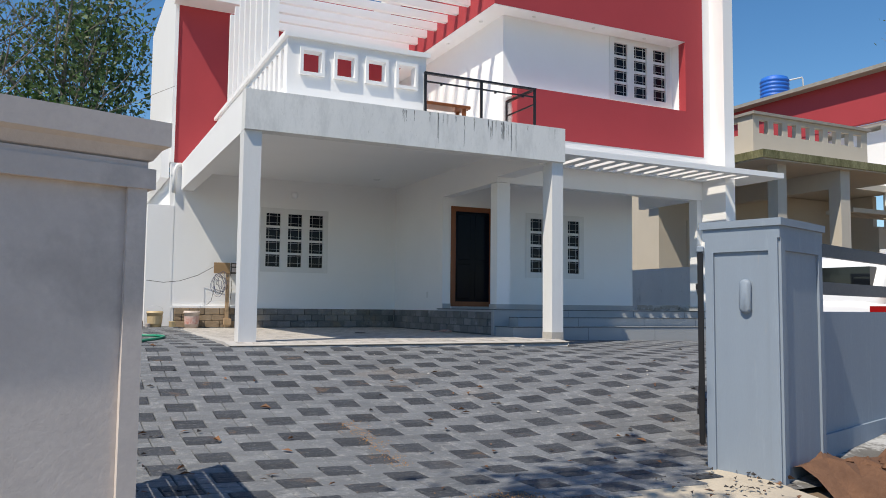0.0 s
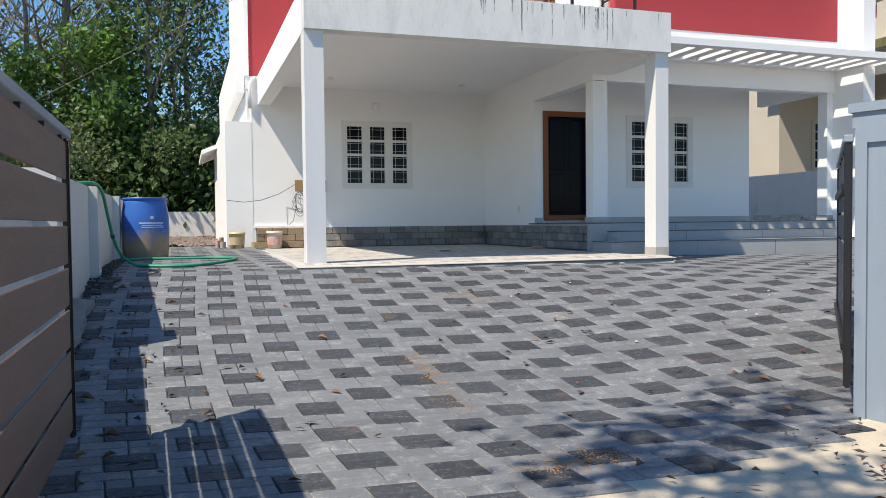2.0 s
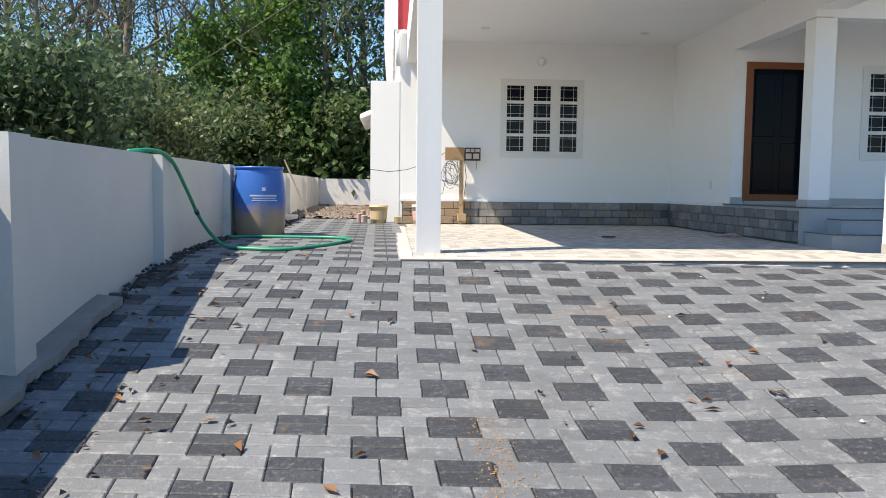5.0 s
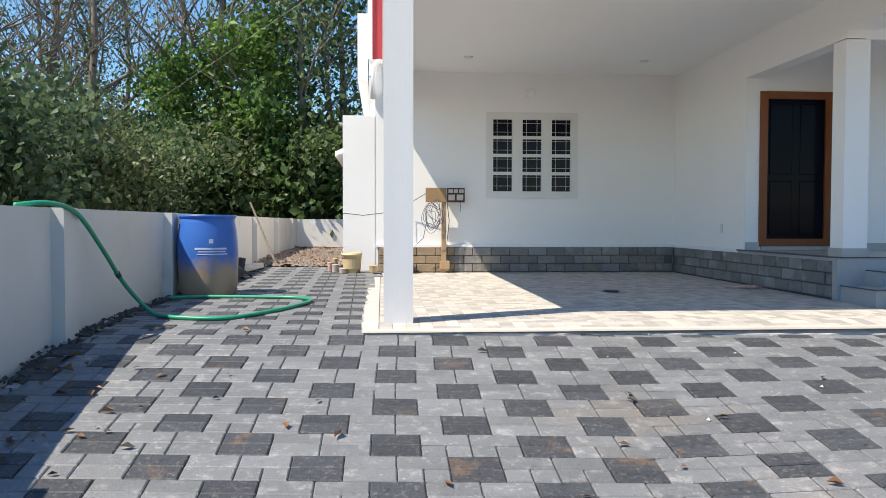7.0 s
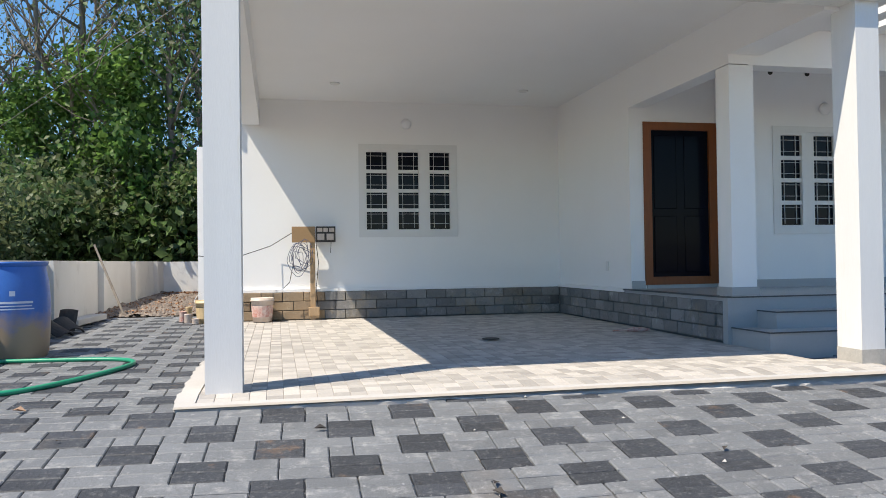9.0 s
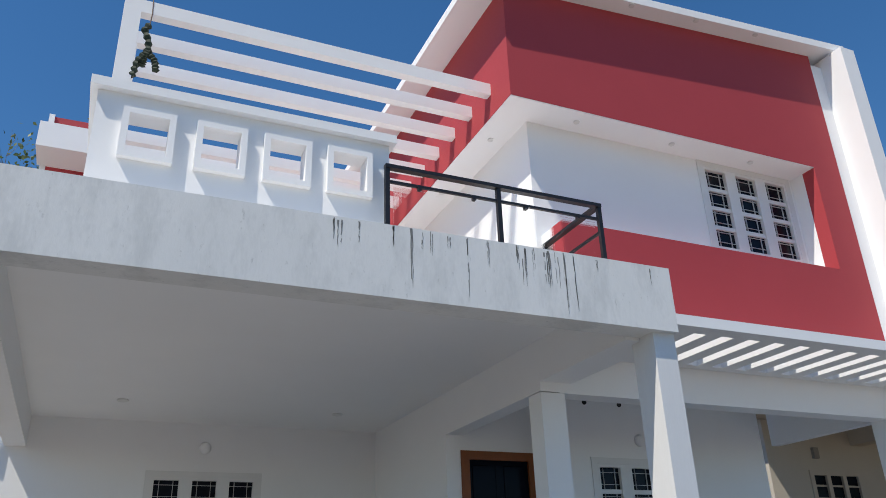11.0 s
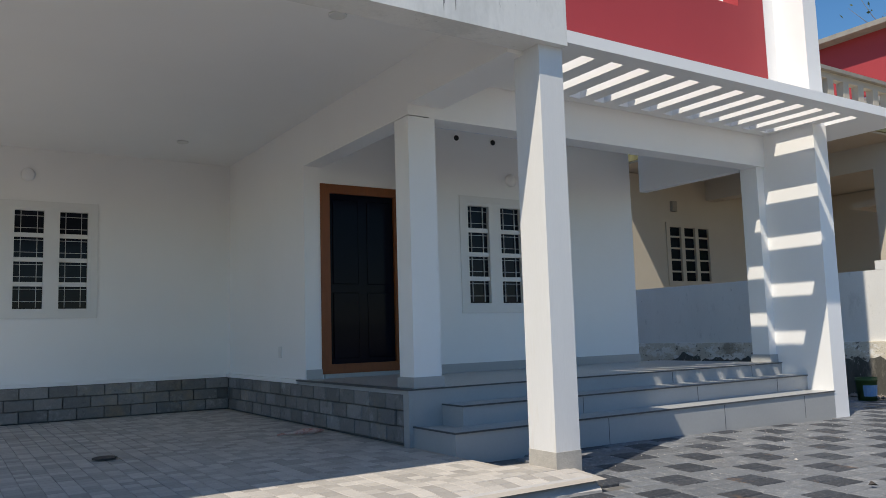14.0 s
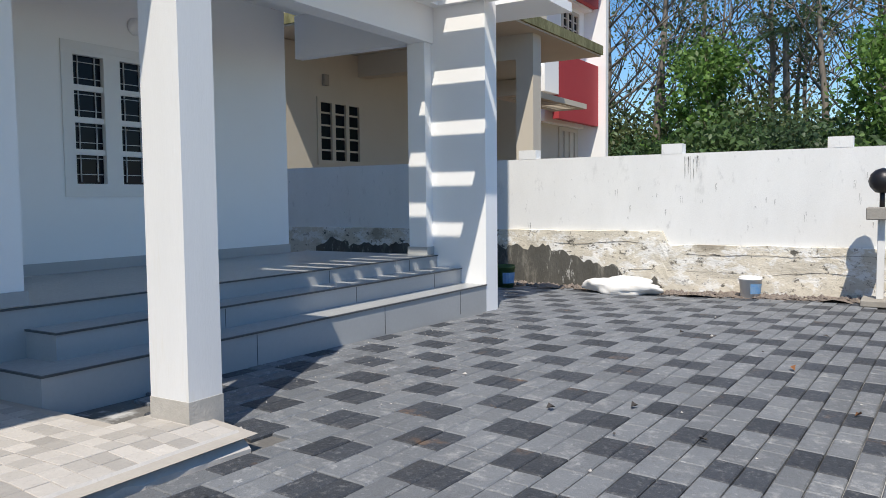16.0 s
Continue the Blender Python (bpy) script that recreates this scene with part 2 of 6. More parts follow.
mud_splashed(M_DRUM, (0.36, 0.265, 0.155), 1.24, 1.48)
M_MUD = material("mud_stained_plastic", (0.33, 0.27, 0.20), 0.9, (0.17, 0.17, 0.19), 5, 40, 0.2, 0.7)
M_HOSE = material("green_hose", (0.01, 0.30, 0.17), 0.4, (0.01, 0.22, 0.13), 4, 50, 0.05, 0.3)
M_BARK = material("bark", (0.26, 0.23, 0.195), 0.95, (0.13, 0.11, 0.095), 3, 25, 0.8, 0.7, stretch=(1, 1, 0.3))
M_LEAF = leaf_material("leaf_green", (0.145, 0.235, 0.085), (0.065, 0.125, 0.05), 0.48)
M_LEAFB = leaf_material("leaf_bright", (0.20, 0.35, 0.085), (0.10, 0.20, 0.05), 0.5)
M_LEAFD = leaf_material("leaf_dark", (0.10, 0.165, 0.08), (0.055, 0.10, 0.05), 0.48)
M_LEAFY = leaf_material("leaf_olive", (0.17, 0.215, 0.095), (0.10, 0.135, 0.058), 0.48)
M_DRY = leaf_material("dry_leaf", (0.30, 0.13, 0.05), (0.14, 0.07, 0.035), 0.1)

# ---- building helpers ----


def box(bm, x0, x1, y0, y1, z0, z1):
    v = [bm.verts.new(p) for p in ((x0, y0, z0), (x1, y0, z0), (x1, y1, z0), (x0, y1, z0), (x0, y0, z1), (x1, y0, z1), (x1, y1, z1), (x0, y1, z1))]
    for f in ((3, 2, 1, 0), (4, 5, 6, 7), (0, 1, 5, 4), (1, 2, 6, 5), (2, 3, 7, 6), (3, 0, 4, 7)):
        bm.faces.new([v[i] for i in f])
    return v


def bevelled(x0, x1, y0, y1, z0, z1, b=0.01, seg=2):
    bm = bmesh.new()
    box(bm, x0, x1, y0, y1, z0, z1)
    bmesh.ops.bevel(bm, geom=bm.edges[:], offset=b, segments=seg, affect="EDGES")
    return bm


def boxes(*dims):
    bm = bmesh.new()
    for d in dims:
        box(bm, *d)
    return bm


def tube(bm, pts, r, sides=8, close=True):
    """A round bar along points; r is one radius or one for each point."""
    pts = [Vector(p) for p in pts]
    rings = []
    side = None
    for i, p in enumerate(pts):
        d = (pts[min(i + 1, len(pts) - 1)] - pts[max(i - 1, 0)]).normalized()
        if side is None:
            side = d.orthogonal().normalized()
        side = (side - d * side.dot(d)).normalized()
        up = d.cross(side)
        rr = r[i] if isinstance(r, (list, tuple)) else r
        rings.append([bm.verts.new(p + (side * math.cos(a) + up * math.sin(a)) * rr) for a in (2 * math.pi * k / sides for k in range(sides))])
    for a, b in zip(rings, rings[1:]):
        for k in range(sides):
            bm.faces.new((a[k], a[(k + 1) % sides], b[(k + 1) % sides], b[k]))
    if close:
        bm.faces.new(rings[0][::-1])
        bm.faces.new(rings[-1])
    return bm


def lathe(bm, profile, sides=32, at=(0, 0, 0)):
    rings = [[bm.verts.new((at[0] + r * math.cos(2 * math.pi * k / sides), at[1] + r * math.sin(2 * math.pi * k / sides), at[2] + z)) for k in range(sides)] for r, z in profile]
    for a, b in zip(rings, rings[1:]):
        for k in range(sides):
            bm.faces.new((a[k], a[(k + 1) % sides], b[(k + 1) % sides], b[k]))
    bm.faces.new(rings[0][::-1])
    bm.faces.new(rings[-1])
    return bm


def slab_grid(us, vs, solid, put, w0, w1):
    """A slab with openings: cells between us and vs that are solid, from w0 to w1; put(u, v, w) gives the place."""
    bm = bmesh.new()
    cache = {}

    def vert(i, j, w):
        if (i, j, w) not in cache:
            cache[i, j, w] = bm.verts.new(put(us[i], vs[j], w1 if w else w0))
        return cache[i, j, w]
    nu, nv = len(us) - 1, len(vs) - 1
    ok = lambda i, j: 0 <= i < nu and 0 <= j < nv and solid(us[i], us[i + 1], vs[j], vs[j + 1])
    for i in range(nu):
        for j in range(nv):
            if not ok(i, j):
                continue
            for w in (0, 1):
                bm.faces.new([vert(i, j, w), vert(i + 1, j, w), vert(i + 1, j + 1, w), vert(i, j + 1, w)])
            for di, dj, a, b in ((-1, 0, (i, j), (i, j + 1)), (1, 0, (i + 1, j), (i + 1, j + 1)), (0, -1, (i, j), (i + 1, j)), (0, 1, (i, j + 1), (i + 1, j + 1))):
                if not ok(i + di, j + dj):
                    bm.faces.new([vert(*a, 0), vert(*b, 0), vert(*b, 1), vert(*a, 1)])
    bmesh.ops.recalc_face_normals(bm, faces=bm.faces[:])
    return bm


def wall(axis, a0, a1, z0, z1, w0, w1, holes=()):
    """An upright wall along axis x or y, from w0 to w1 in the other, with holes (a0, a1, z0, z1) through it."""
    us = sorted({a0, a1, *(h for q in holes for h in q[:2])})
    vs = sorted({z0, z1, *(h for q in holes for h in q[2:])})
    inside = lambda p, q, r, s: not any(h[0] - 1e-6 <= p and q <= h[1] + 1e-6 and h[2] - 1e-6 <= r and s <= h[3] + 1e-6 for h in holes)
    return slab_grid(us, vs, inside, (lambda u, v, w: (u, w, v)) if axis == "x" else (lambda u, v, w: (w, u, v)), w0, w1)


def part(name, bm, mat, parent=None, label="", smooth=False):
    me = bpy.data.meshes.new(name)
    bm.to_mesh(me)
    bm.free()
    me.materials.append(mat)
    if smooth:
        me.polygons.foreach_set("use_smooth", [True] * len(me.polygons))
    ob = new(name, me)
    if parent is not None:
        ob.parent = parent
    if label:
        tagged(ob, label)
    return ob


def structure(name, bm, mat, label, category, smooth=False):
    return tagged(part(name, bm, mat, smooth=smooth), label, category, kind="structure")


def thing(name, label, category, at=(0, 0, 0), group="", turn=0.0):
    ob = new(name)
    ob.empty_display_size = 0.1
    ob.matrix_basis = pose(*at, 0, 0, turn)
    return tagged(ob, label, category, group)


def streaks(name, marks, mat, label, place, z1, seed):
    """Thin tapering run marks on an upright face: place(u, z) lays them on it."""
    q = random.Random(seed)
    bm = bmesh.new()
    for u, ln in marks:
        for _ in range(2):
            w, x, top = q.uniform(0.002, 0.007), u + q.uniform(-0.02, 0.02), z1 - q.uniform(0, 0.03)
            n = 7
            left, right = [], []
            for k in range(n + 1):
                f = k / n
                ww = w * (1 - f) ** 0.6 * q.uniform(0.4, 1.3) + 0.0008
                z, d = top - ln * f, q.uniform(-0.004, 0.004)
                left.append(bm.verts.new(place(x - ww + d, z)))
                right.append(bm.verts.new(place(x + ww + d, z)))
            for k in range(n):
                if q.random() > 0.15:
                    bm.faces.new((left[k], right[k], right[k + 1], left[k + 1]))
    bm.verts.ensure_lookup_table()
    return tagged(part(name, bm, mat), label, "stain", kind="stuff")

# ---- ground ----
# heights of the yard at the crossings of a coarse grid: it climbs from the gate and levels out before the porch
GX = (-2.0, 0.0, 4.0, 8.0, 12.0, 16.3)
GY = (-10.0, 2.0, 4.6, 6.2, 7.8, 9.4, 11.35, 13.0, 19.0, 30.0)
GZ = ((-0.15,) * 6, (-0.05,) * 6, (0.09, 0.09, 0.16, 0.18, 0.33, 0.53), (0.20, 0.20, 0.195, 0.35, 0.55, 0.68), (0.366, 0.366, 0.377, 0.633, 0.765, 0.78),
      (0.65, 0.65, 0.617, 0.78, 0.797, 0.774), (0.925, 0.925, 0.90, 0.855, 0.812, 0.742), (0.955, 0.955, 0.96, 0.92, 0.87, 0.75), (1.02, 1.02, 1.02, 1.0, 0.95, 0.85), (1.1,) * 6)


def ground_z(x, y):
    x, y = min(max(x, GX[0]), GX[-1]), min(max(y, GY[0]), GY[-1])
    i = max(k for k in range(len(GX) - 1) if x >= GX[k])
    j = max(k for k in range(len(GY) - 1) if y >= GY[k])
    a, b = (x - GX[i]) / (GX[i + 1] - GX[i]), (y - GY[j]) / (GY[j + 1] - GY[j])
    return (GZ[j][i] * (1 - a) + GZ[j][i + 1] * a) * (1 - b) + (GZ[j + 1][i] * (1 - a) + GZ[j + 1][i + 1] * a) * b


def sheet(x0, x1, y0, y1, up, step=0.5, rough=0.0):
    """A piece of ground that follows the slope."""
    bm = bmesh.new()
    nx, ny = max(1, round((x1 - x0) / step)), max(1, round((y1 - y0) / step))
    rows = []
    for j in range(ny + 1):
        row = []
        for i in range(nx + 1):
            x, y = x0 + (x1 - x0) * i / nx, y0 + (y1 - y0) * j / ny
            z = ground_z(x, y) + up + (rough * noise.noise((x * 2.3, y * 2.3, 0)) if rough else 0)
            row.append(bm.verts.new((x, y, z)))
        rows.append(row)
    for a, b in zip(rows, rows[1:]):
        for i in range(nx):
            bm.faces.new((a[i], a[i + 1], b[i + 1], b[i]))
    return bm


xs = [-300, -60, -20, -4, -2, -1] + [0.8 * k for k in range(22)] + [20, 24, 60, 300]
ys = [-300, -60, -10, -4, 0, 1] + [2 + 0.5 * k for k in range(36)] + [22, 26, 30, 60, 300]
bm = bmesh.new()
grid = [[bm.verts.new((x, y, ground_z(x, y) - 0.07)) for x in xs] for y in ys]
for a, b in zip(grid, grid[1:]):
    for i in range(len(xs) - 1):
        bm.faces.new((a[i], a[i + 1], b[i + 1], b[i]))
structure("ground", bm, M_EARTH, "brown earth ground around the house and road", "ground")

# ---- the house ----
F, P = 0.985, 1.47           # carport floor, porch floor
HX0, HX1 = 2.30, 12.62       # body of the house

structure("porch_floor", boxes((7.69, 13.0, 13.41, 15.36, 0.5, P - 0.03)), M_STONE, "raised porch floor with grey tiles", "floor")

WIN1, WIN2, WIN3 = (4.33, 5.83, 2.36, 3.74), (9.64, 11.10, 2.26, 3.60), (10.60, 12.14, 6.06, 7.32)
DOOR = (7.69, 8.68, P, 3.71)
structure("wall_north", wall("x", HX0, 7.69, F, 4.52, 18.58, 18.80, [WIN1]), M_WHITE, "white painted back wall of the carport", "wall")
structure("wall_carport_side", wall("y", 13.384, 18.58, F, 4.50, 7.69, 7.92, [(13.384, 15.82, P - 0.02, 3.96)]), M_WHITE, "white side wall with a wide opening to the porch", "wall")
structure("wall_porch", wall("x", 9.0, HX1, P - 0.05, 4.499, 15.36, 15.58, [WIN2]), M_WHITE, "white porch wall with a window", "wall")
structure("wall_door", wall("x", 7.92, 9.2, P - 0.05, 4.499, 15.82, 16.04, [(7.92, 9.01, P - 0.05, 3.765)]), M_WHITE, "white porch wall round the front door", "wall")
structure("wall_return", boxes((9.0, 9.2, 15.58, 15.82, P - 0.05, 4.499)), M_WHITE, "white return of the porch wall", "wall")
structure("porch_recess_floor", boxes((7.69, 9.0, 15.36, 16.04, 0.5, P - 0.03)), M_STONE, "raised floor before the front door", "floor")
structure("wall_inner", boxes((7.92, 8.0, 16.04, 19.0, P - 0.05, 4.42)), M_WHITE, "plain wall behind the door side", "wall")
structure("floor_slab_upper", boxes((7.93, HX1, 15.94, 24.0, 4.43, 4.58)), M_WHITE, "upper floor slab", "ceiling")
structure("wall_east", boxes((HX1 - 0.22, HX1, 15.58, 24.0, 0.5, 4.7)), M_WHITE, "white outer wall of the house", "wall")
structure("wall_behind", boxes((7.92, HX1 - 0.22, 19.0, 19.2, 0.5, 4.55)), M_WHITE, "plain wall inside the house", "wall")
structure("porch_pillar", boxes((7.69, 7.98, 13.384, 13.638, P - 0.02, 3.95)), M_WHITE, "white square pillar on the porch edge", "pillar")
structure("porch_ceiling", boxes((7.92, 13.0, 13.62, 15.36, 4.50, 4.60), (7.92, 9.0, 15.36, 15.82, 4.50, 4.60)), M_WHITE, "white porch ceiling", "ceiling")
structure("porch_beam", boxes((7.92, 13.0, 13.384, 13.62, 3.952, 4.6)), M_WHITE, "white beam over the porch steps", "beam")
structure("porch_side_beam", boxes((12.86, 13.0, 13.62, 15.4, 3.955, 4.50)), M_WHITE, "white side beam of the porch", "beam")
structure("porch_corner_pillar", boxes((12.86, 13.0, 13.42, 13.66, P - 0.02, 3.952)), M_WHITE, "white corner pillar of the porch", "pillar")
structure("fin_wall", boxes((13.0, 13.28, 12.70, 13.75, 0.5, 9.42)), M_WHITE, "tall white fin wall rising to the roof", "wall")

structure("carport_slab", boxes((2.44, 8.07, 11.63, 18.58, 4.5, 4.69)), M_WHITE, "white carport slab", "ceiling")
structure("carport_front_beam", boxes((2.436, 8.074, 11.626, 11.88, 4.09, 4.694)), M_STAIN, "rain-streaked white front beam of the carport", "beam")
structure("carport_left_beam", boxes((2.436, 2.70, 11.88, 18.58, 4.08, 4.694)), M_WHITE, "white left beam of the carport", "beam")
structure("carport_right_beam", boxes((7.69, 8.074, 11.88, 13.384, 4.06, 4.694)), M_WHITE, "white right beam of the carport", "beam")
structure("carport_column", boxes((2.44, 2.70, 11.69, 11.98, 0.7, 4.09)), M_COLUMN, "slender white carport column", "column")
structure("carport_column", boxes((7.84, 8.07, 11.69, 11.99, 0.7, 4.09)), M_COLUMN, "slender white carport column with bare foot", "column")

# upper storey
RZ0, RZ1 = 9.02, 9.45


def tilted(bm):
    """Raise what lies above 8.9 m with the slope of the roof."""
    for v in bm.verts:
        if v.co.z > 8.9:
            v.co.z += (v.co.x - 7.45) * (RZ1 - RZ0) / 5.32
    return bm


structure("red_front_wall", tilted(wall("x", 7.44, 12.77, 7.40, 9.02, 13.09, 13.30)), M_RED, "deep red upper front wall", "wall")
structure("red_side_wall", tilted(boxes((7.44, 7.64, 13.30, 20.0, 7.40, 9.02))), M_RED, "deep red upper side wall", "wall")
structure("red_low_wall", wall("x", 7.96, 12.77, 4.86, 5.84, 13.09, 13.30), M_RED, "deep red low wall below the upper window", "wall")
structure("red_end_wall", wall("x", 12.27, 12.77, 5.84, 7.40, 13.09, 13.30), M_RED, "deep red pier beside the upper window", "wall")
structure("recess_side", boxes((12.27, 12.5, 13.30, 13.52, 5.84, 7.40)), M_WHITE, "white side of the window recess", "wall")
structure("recess_sill", boxes((7.96, 12.5, 13.30, 13.52, 5.70, 5.836)), M_WHITE, "white sill of the window recess", "sill")
structure("upper_soffit", boxes((7.446, 12.5, 13.096, 20.0, 7.39, 7.5)), M_WHITE, "white soffit under the red upper box", "ceiling")
structure("upper_front_wall", wall("x", 7.89, 12.5, 4.6, 7.39, 13.52, 13.72, [WIN3]), M_WHITE, "white recessed upper wall with a window", "wall")
structure("upper_side_wall", boxes((7.89, 8.09, 13.72, 20.0, 4.69, 7.39)), M_WHITE, "white upper wall along the balcony", "wall")
structure("frame_band", boxes((7.96, 13.0, 13.10, 13.38, 4.60, 4.86), (12.77, 13.0, 13.10, 13.38, 4.86, 9.3)), M_WHITE, "pale band framing the red wall", "trim")
structure("roof", tilted(boxes((7.0, 13.30, 12.85, 20.2, 9.02, 9.14))), M_WHITE, "flat white roof slab with wide overhang", "roof")
structure("rear_upper_wall", boxes((2.26, 7.44, 18.60, 18.85, 4.70, 9.27)), M_RED, "deep red rear wall above the carport", "wall")
structure("rear_upper_edge", boxes((2.18, 2.26, 18.56, 24.0, 4.70, 9.29)), M_WHITE, "white edge of the red rear wall", "trim")
structure("rear_canopy", slab_grid([2.14, 2.32] + [2.32 + 0.31 * k + d for k in range(16) for d in (0.17, 0.31)], [17.95, 18.12, 18.40, 18.60],
          lambda a, b, c, d: not (abs(c - 18.12) < 0.01 and abs(b - a - 0.17) > 0.05) or a < 2.3, lambda u, v, w: (u, v, w), 8.36, 8.78), M_WHITE, "white slotted canopy on the rear wall", "canopy")
# side wing
structure("rear_wall_foot", boxes((2.20, 2.434, 18.585, 18.84, 4.41, 4.698)), M_WHITE, "white foot of the red rear wall", "wall")
spout = thing("rain_pipe", "short white plastic rain pipe on the side wall", "pipe")
bm = bmesh.new()
tube(bm, [(2.40, 18.55, 4.66), (2.33, 18.53, 4.62), (2.28, 18.52, 4.5), (2.27, 18.52, 4.0)], 0.045, 12)
part("pipe", bm, M_GRILL, spout, smooth=True)
structure("side_wing", boxes((1.745, HX0, 18.572, 25.0, 0.6, 3.72)), M_WHITE, "white side wing of the house", "wall")
structure("side_wall", boxes((2.20, 2.5, 18.60, 27.0, 0.6, 4.4)), M_WHITE, "white side wall of the house", "wall")
structure("side_parapet", boxes((2.0, 2.178, 18.72, 27.0, 4.36, 5.52)), M_WHITE, "deep white parapet along the side", "wall")
bm = bmesh.new()
v = [bm.verts.new(p) for p in ((2.2, 23.0, 3.75), (2.2, 27.0, 3.75), (1.35, 27.0, 3.38), (1.35, 23.0, 3.38), (2.2, 23.0, 3.86), (2.2, 27.0, 3.86), (1.35, 27.0, 3.49), (1.35, 23.0, 3.49))]
for f in ((0, 1, 2, 3), (7, 6, 5, 4), (0, 3, 7, 4), (3, 2, 6, 7), (2, 1, 5, 6), (1, 0, 4, 5)):
    bm.faces.new([v[i] for i in f])
structure("sunshade", bm, M_WHITE, "sloping white sunshade over a side window", "sunshade")

# slotted canopy over the steps
SLOTS = [8.93 + 0.355 * k for k in range(13)]
us = [8.08] + [e for s in SLOTS for e in (s - 0.08, s + 0.08)] + [14.1]
structure("entrance_canopy", slab_grid(us, [12.10, 12.28, 13.26, 13.38], lambda a, b, c, d: not (abs(c - 12.28) < 0.01 and any(abs(a + 0.08 - s) < 0.01 for s in SLOTS)),
          lambda u, v, w: (u, v, w), 4.36, 4.47), M_WHITE, "white concrete canopy with long slots", "canopy")

# balcony parapet with square openings
SQ = [3.57, 4.13, 4.67, 5.21]
structure("balcony_parapet", wall("x", 3.17, 5.58, 4.69, 5.75, 12.16, 12.30, [(c - 0.15, c + 0.15, 5.22, 5.56) for c in SQ]), M_WHITE, "white balcony parapet with four square openings", "wall")
structure("parapet_cap", boxes((3.11, 5.63, 12.09, 12.36, 5.75, 5.83)), M_WHITE, "white cap of the balcony parapet", "trim")
for c in SQ:
    structure("opening_frame", wall("x", c - 0.20, c + 0.20, 5.17, 5.61, 12.105, 12.158, [(c - 0.15, c + 0.15, 5.22, 5.56)]), M_WHITE, "raised white frame round a parapet opening", "trim")
LB = [12.30 + 0.35 * k for k in range(18)]
structure("side_balustrade", wall("y", 12.30, 18.58, 4.69, 5.75, 3.17, 3.29, [(y + 0.1, y + 0.28, 4.98, 5.66) for y in LB[:-1]]), M_WHITE, "white balcony balustrade with upright openings", "wall")
structure("balustrade_cap", boxes((3.11, 3.35, 12.36, 18.58, 5.75, 5.83)), M_WHITE, "white cap of the side balustrade", "trim")
for k in range(8):
    y = 13.56 + 0.535 * k
    structure("pergola_frame", boxes((3.19, 3.36, y, y + 0.11, 5.83, 7.86), (3.36, 7.44, y, y + 0.11, 7.70, 7.86)), M_WHITE, "white concrete pergola frame over the balcony", "pergola")

# steps
for x0, x1, y0, z1, back in ((7.655, 13.0, 13.36, P, 13.40), (7.96, 13.0, 13.03, 1.325, 13.36), (7.655, 13.0, 12.70, 1.15, 13.36)):
    structure("step", boxes((x0, x1, y0, back, 0.6, z1 - 0.014), (x0 + 0.012, x1, y0 + 0.012, back, z1 - 0.014, z1 - 0.001)) if z1 != 1.15 else
              boxes((x0, x1, y0, back, 0.6, z1 - 0.014), (x0 + 0.012, x1, y0 + 0.012, 13.03, z1 - 0.014, z1 - 0.001)), M_STONE, "porch step clad in grey polished tiles", "step")
    structure("step_nosing", boxes((x0 - 0.008, x1, y0 - 0.012, y0 + 0.011, z1 - 0.013, z1), (x0 - 0.008, x0 + 0.011, y0 + 0.011, back - 0.005, z1 - 0.013, z1)), M_NOSING, "dark stone tread edge of a porch step", "step")

# ---- doors and windows ----
M_BAR = material("grey_grille_paint", (0.56, 0.57, 0.58), 0.5, (0.48, 0.48, 0.49), 2, 60, 0.05, 0.2)


def window(name, w, y, label, group):
    """A three-light casement with panes, glazing bars and grilles, facing -y."""
    x0, x1, z0, z1 = w
    root = tagged(new(name), label, "window", group, "structure")
    lights = 3
    fw, mw = 0.055, 0.185
    lw = (x1 - x0 - 2 * fw - (lights - 1) * mw) / lights
    edges = [(x0 + fw + k * (lw + mw), x0 + fw + k * (lw + mw) + lw) for k in range(lights)]
    part("window_frame", wall("x", x0 - 0.07, x1 + 0.07, z0 - 0.07, z1 + 0.07, y - 0.016, y - 0.002, [(x0 + 0.012, x1 - 0.012, z0 + 0.012, z1 - 0.012)]), M_GRILL, root)
    part("sash", wall("x", x0 + 0.012, x1 - 0.012, z0 + 0.012, z1 - 0.012, y - 0.010, y + 0.07, [(a, b, z0 + fw, z1 - fw) for a, b in edges]), M_GRILL, root)
    for a, b in edges:
        h = (z1 - z0 - 2 * fw) / 4
        for k in range(4):
            q0 = z0 + fw + h * k
            part("pane", boxes((a, b, y + 0.045, y + 0.05, q0, q0 + h)), M_PANE, root)
            if k:
                part("glazing_bar", boxes((a, b, y + 0.012, y + 0.044, q0 - 0.028, q0 + 0.028)), M_GRILL, root)
            gx, gz = (b - a), h
            bars = [(a + gx * s - 0.003, a + gx * s + 0.003, y + 0.026, y + 0.042, q0 + 0.02, q0 + h - 0.0) for s in (0.22, 0.78)] + [(a, b, y + 0.028, y + 0.04, q0 + gz * s - 0.003, q0 + gz * s + 0.003) for s in (0.3, 0.8)]
            part("grille", boxes(*bars), M_BAR, root)
    return root


window("window_1", WIN1, 18.58, "white three-light casement window with square grilles", "white casement windows")
window("window_2", WIN2, 15.36, "white three-light casement window on the porch", "white casement windows")
window("window_3", WIN3, 13.52, "white three-light upper window in the recess", "white casement windows")

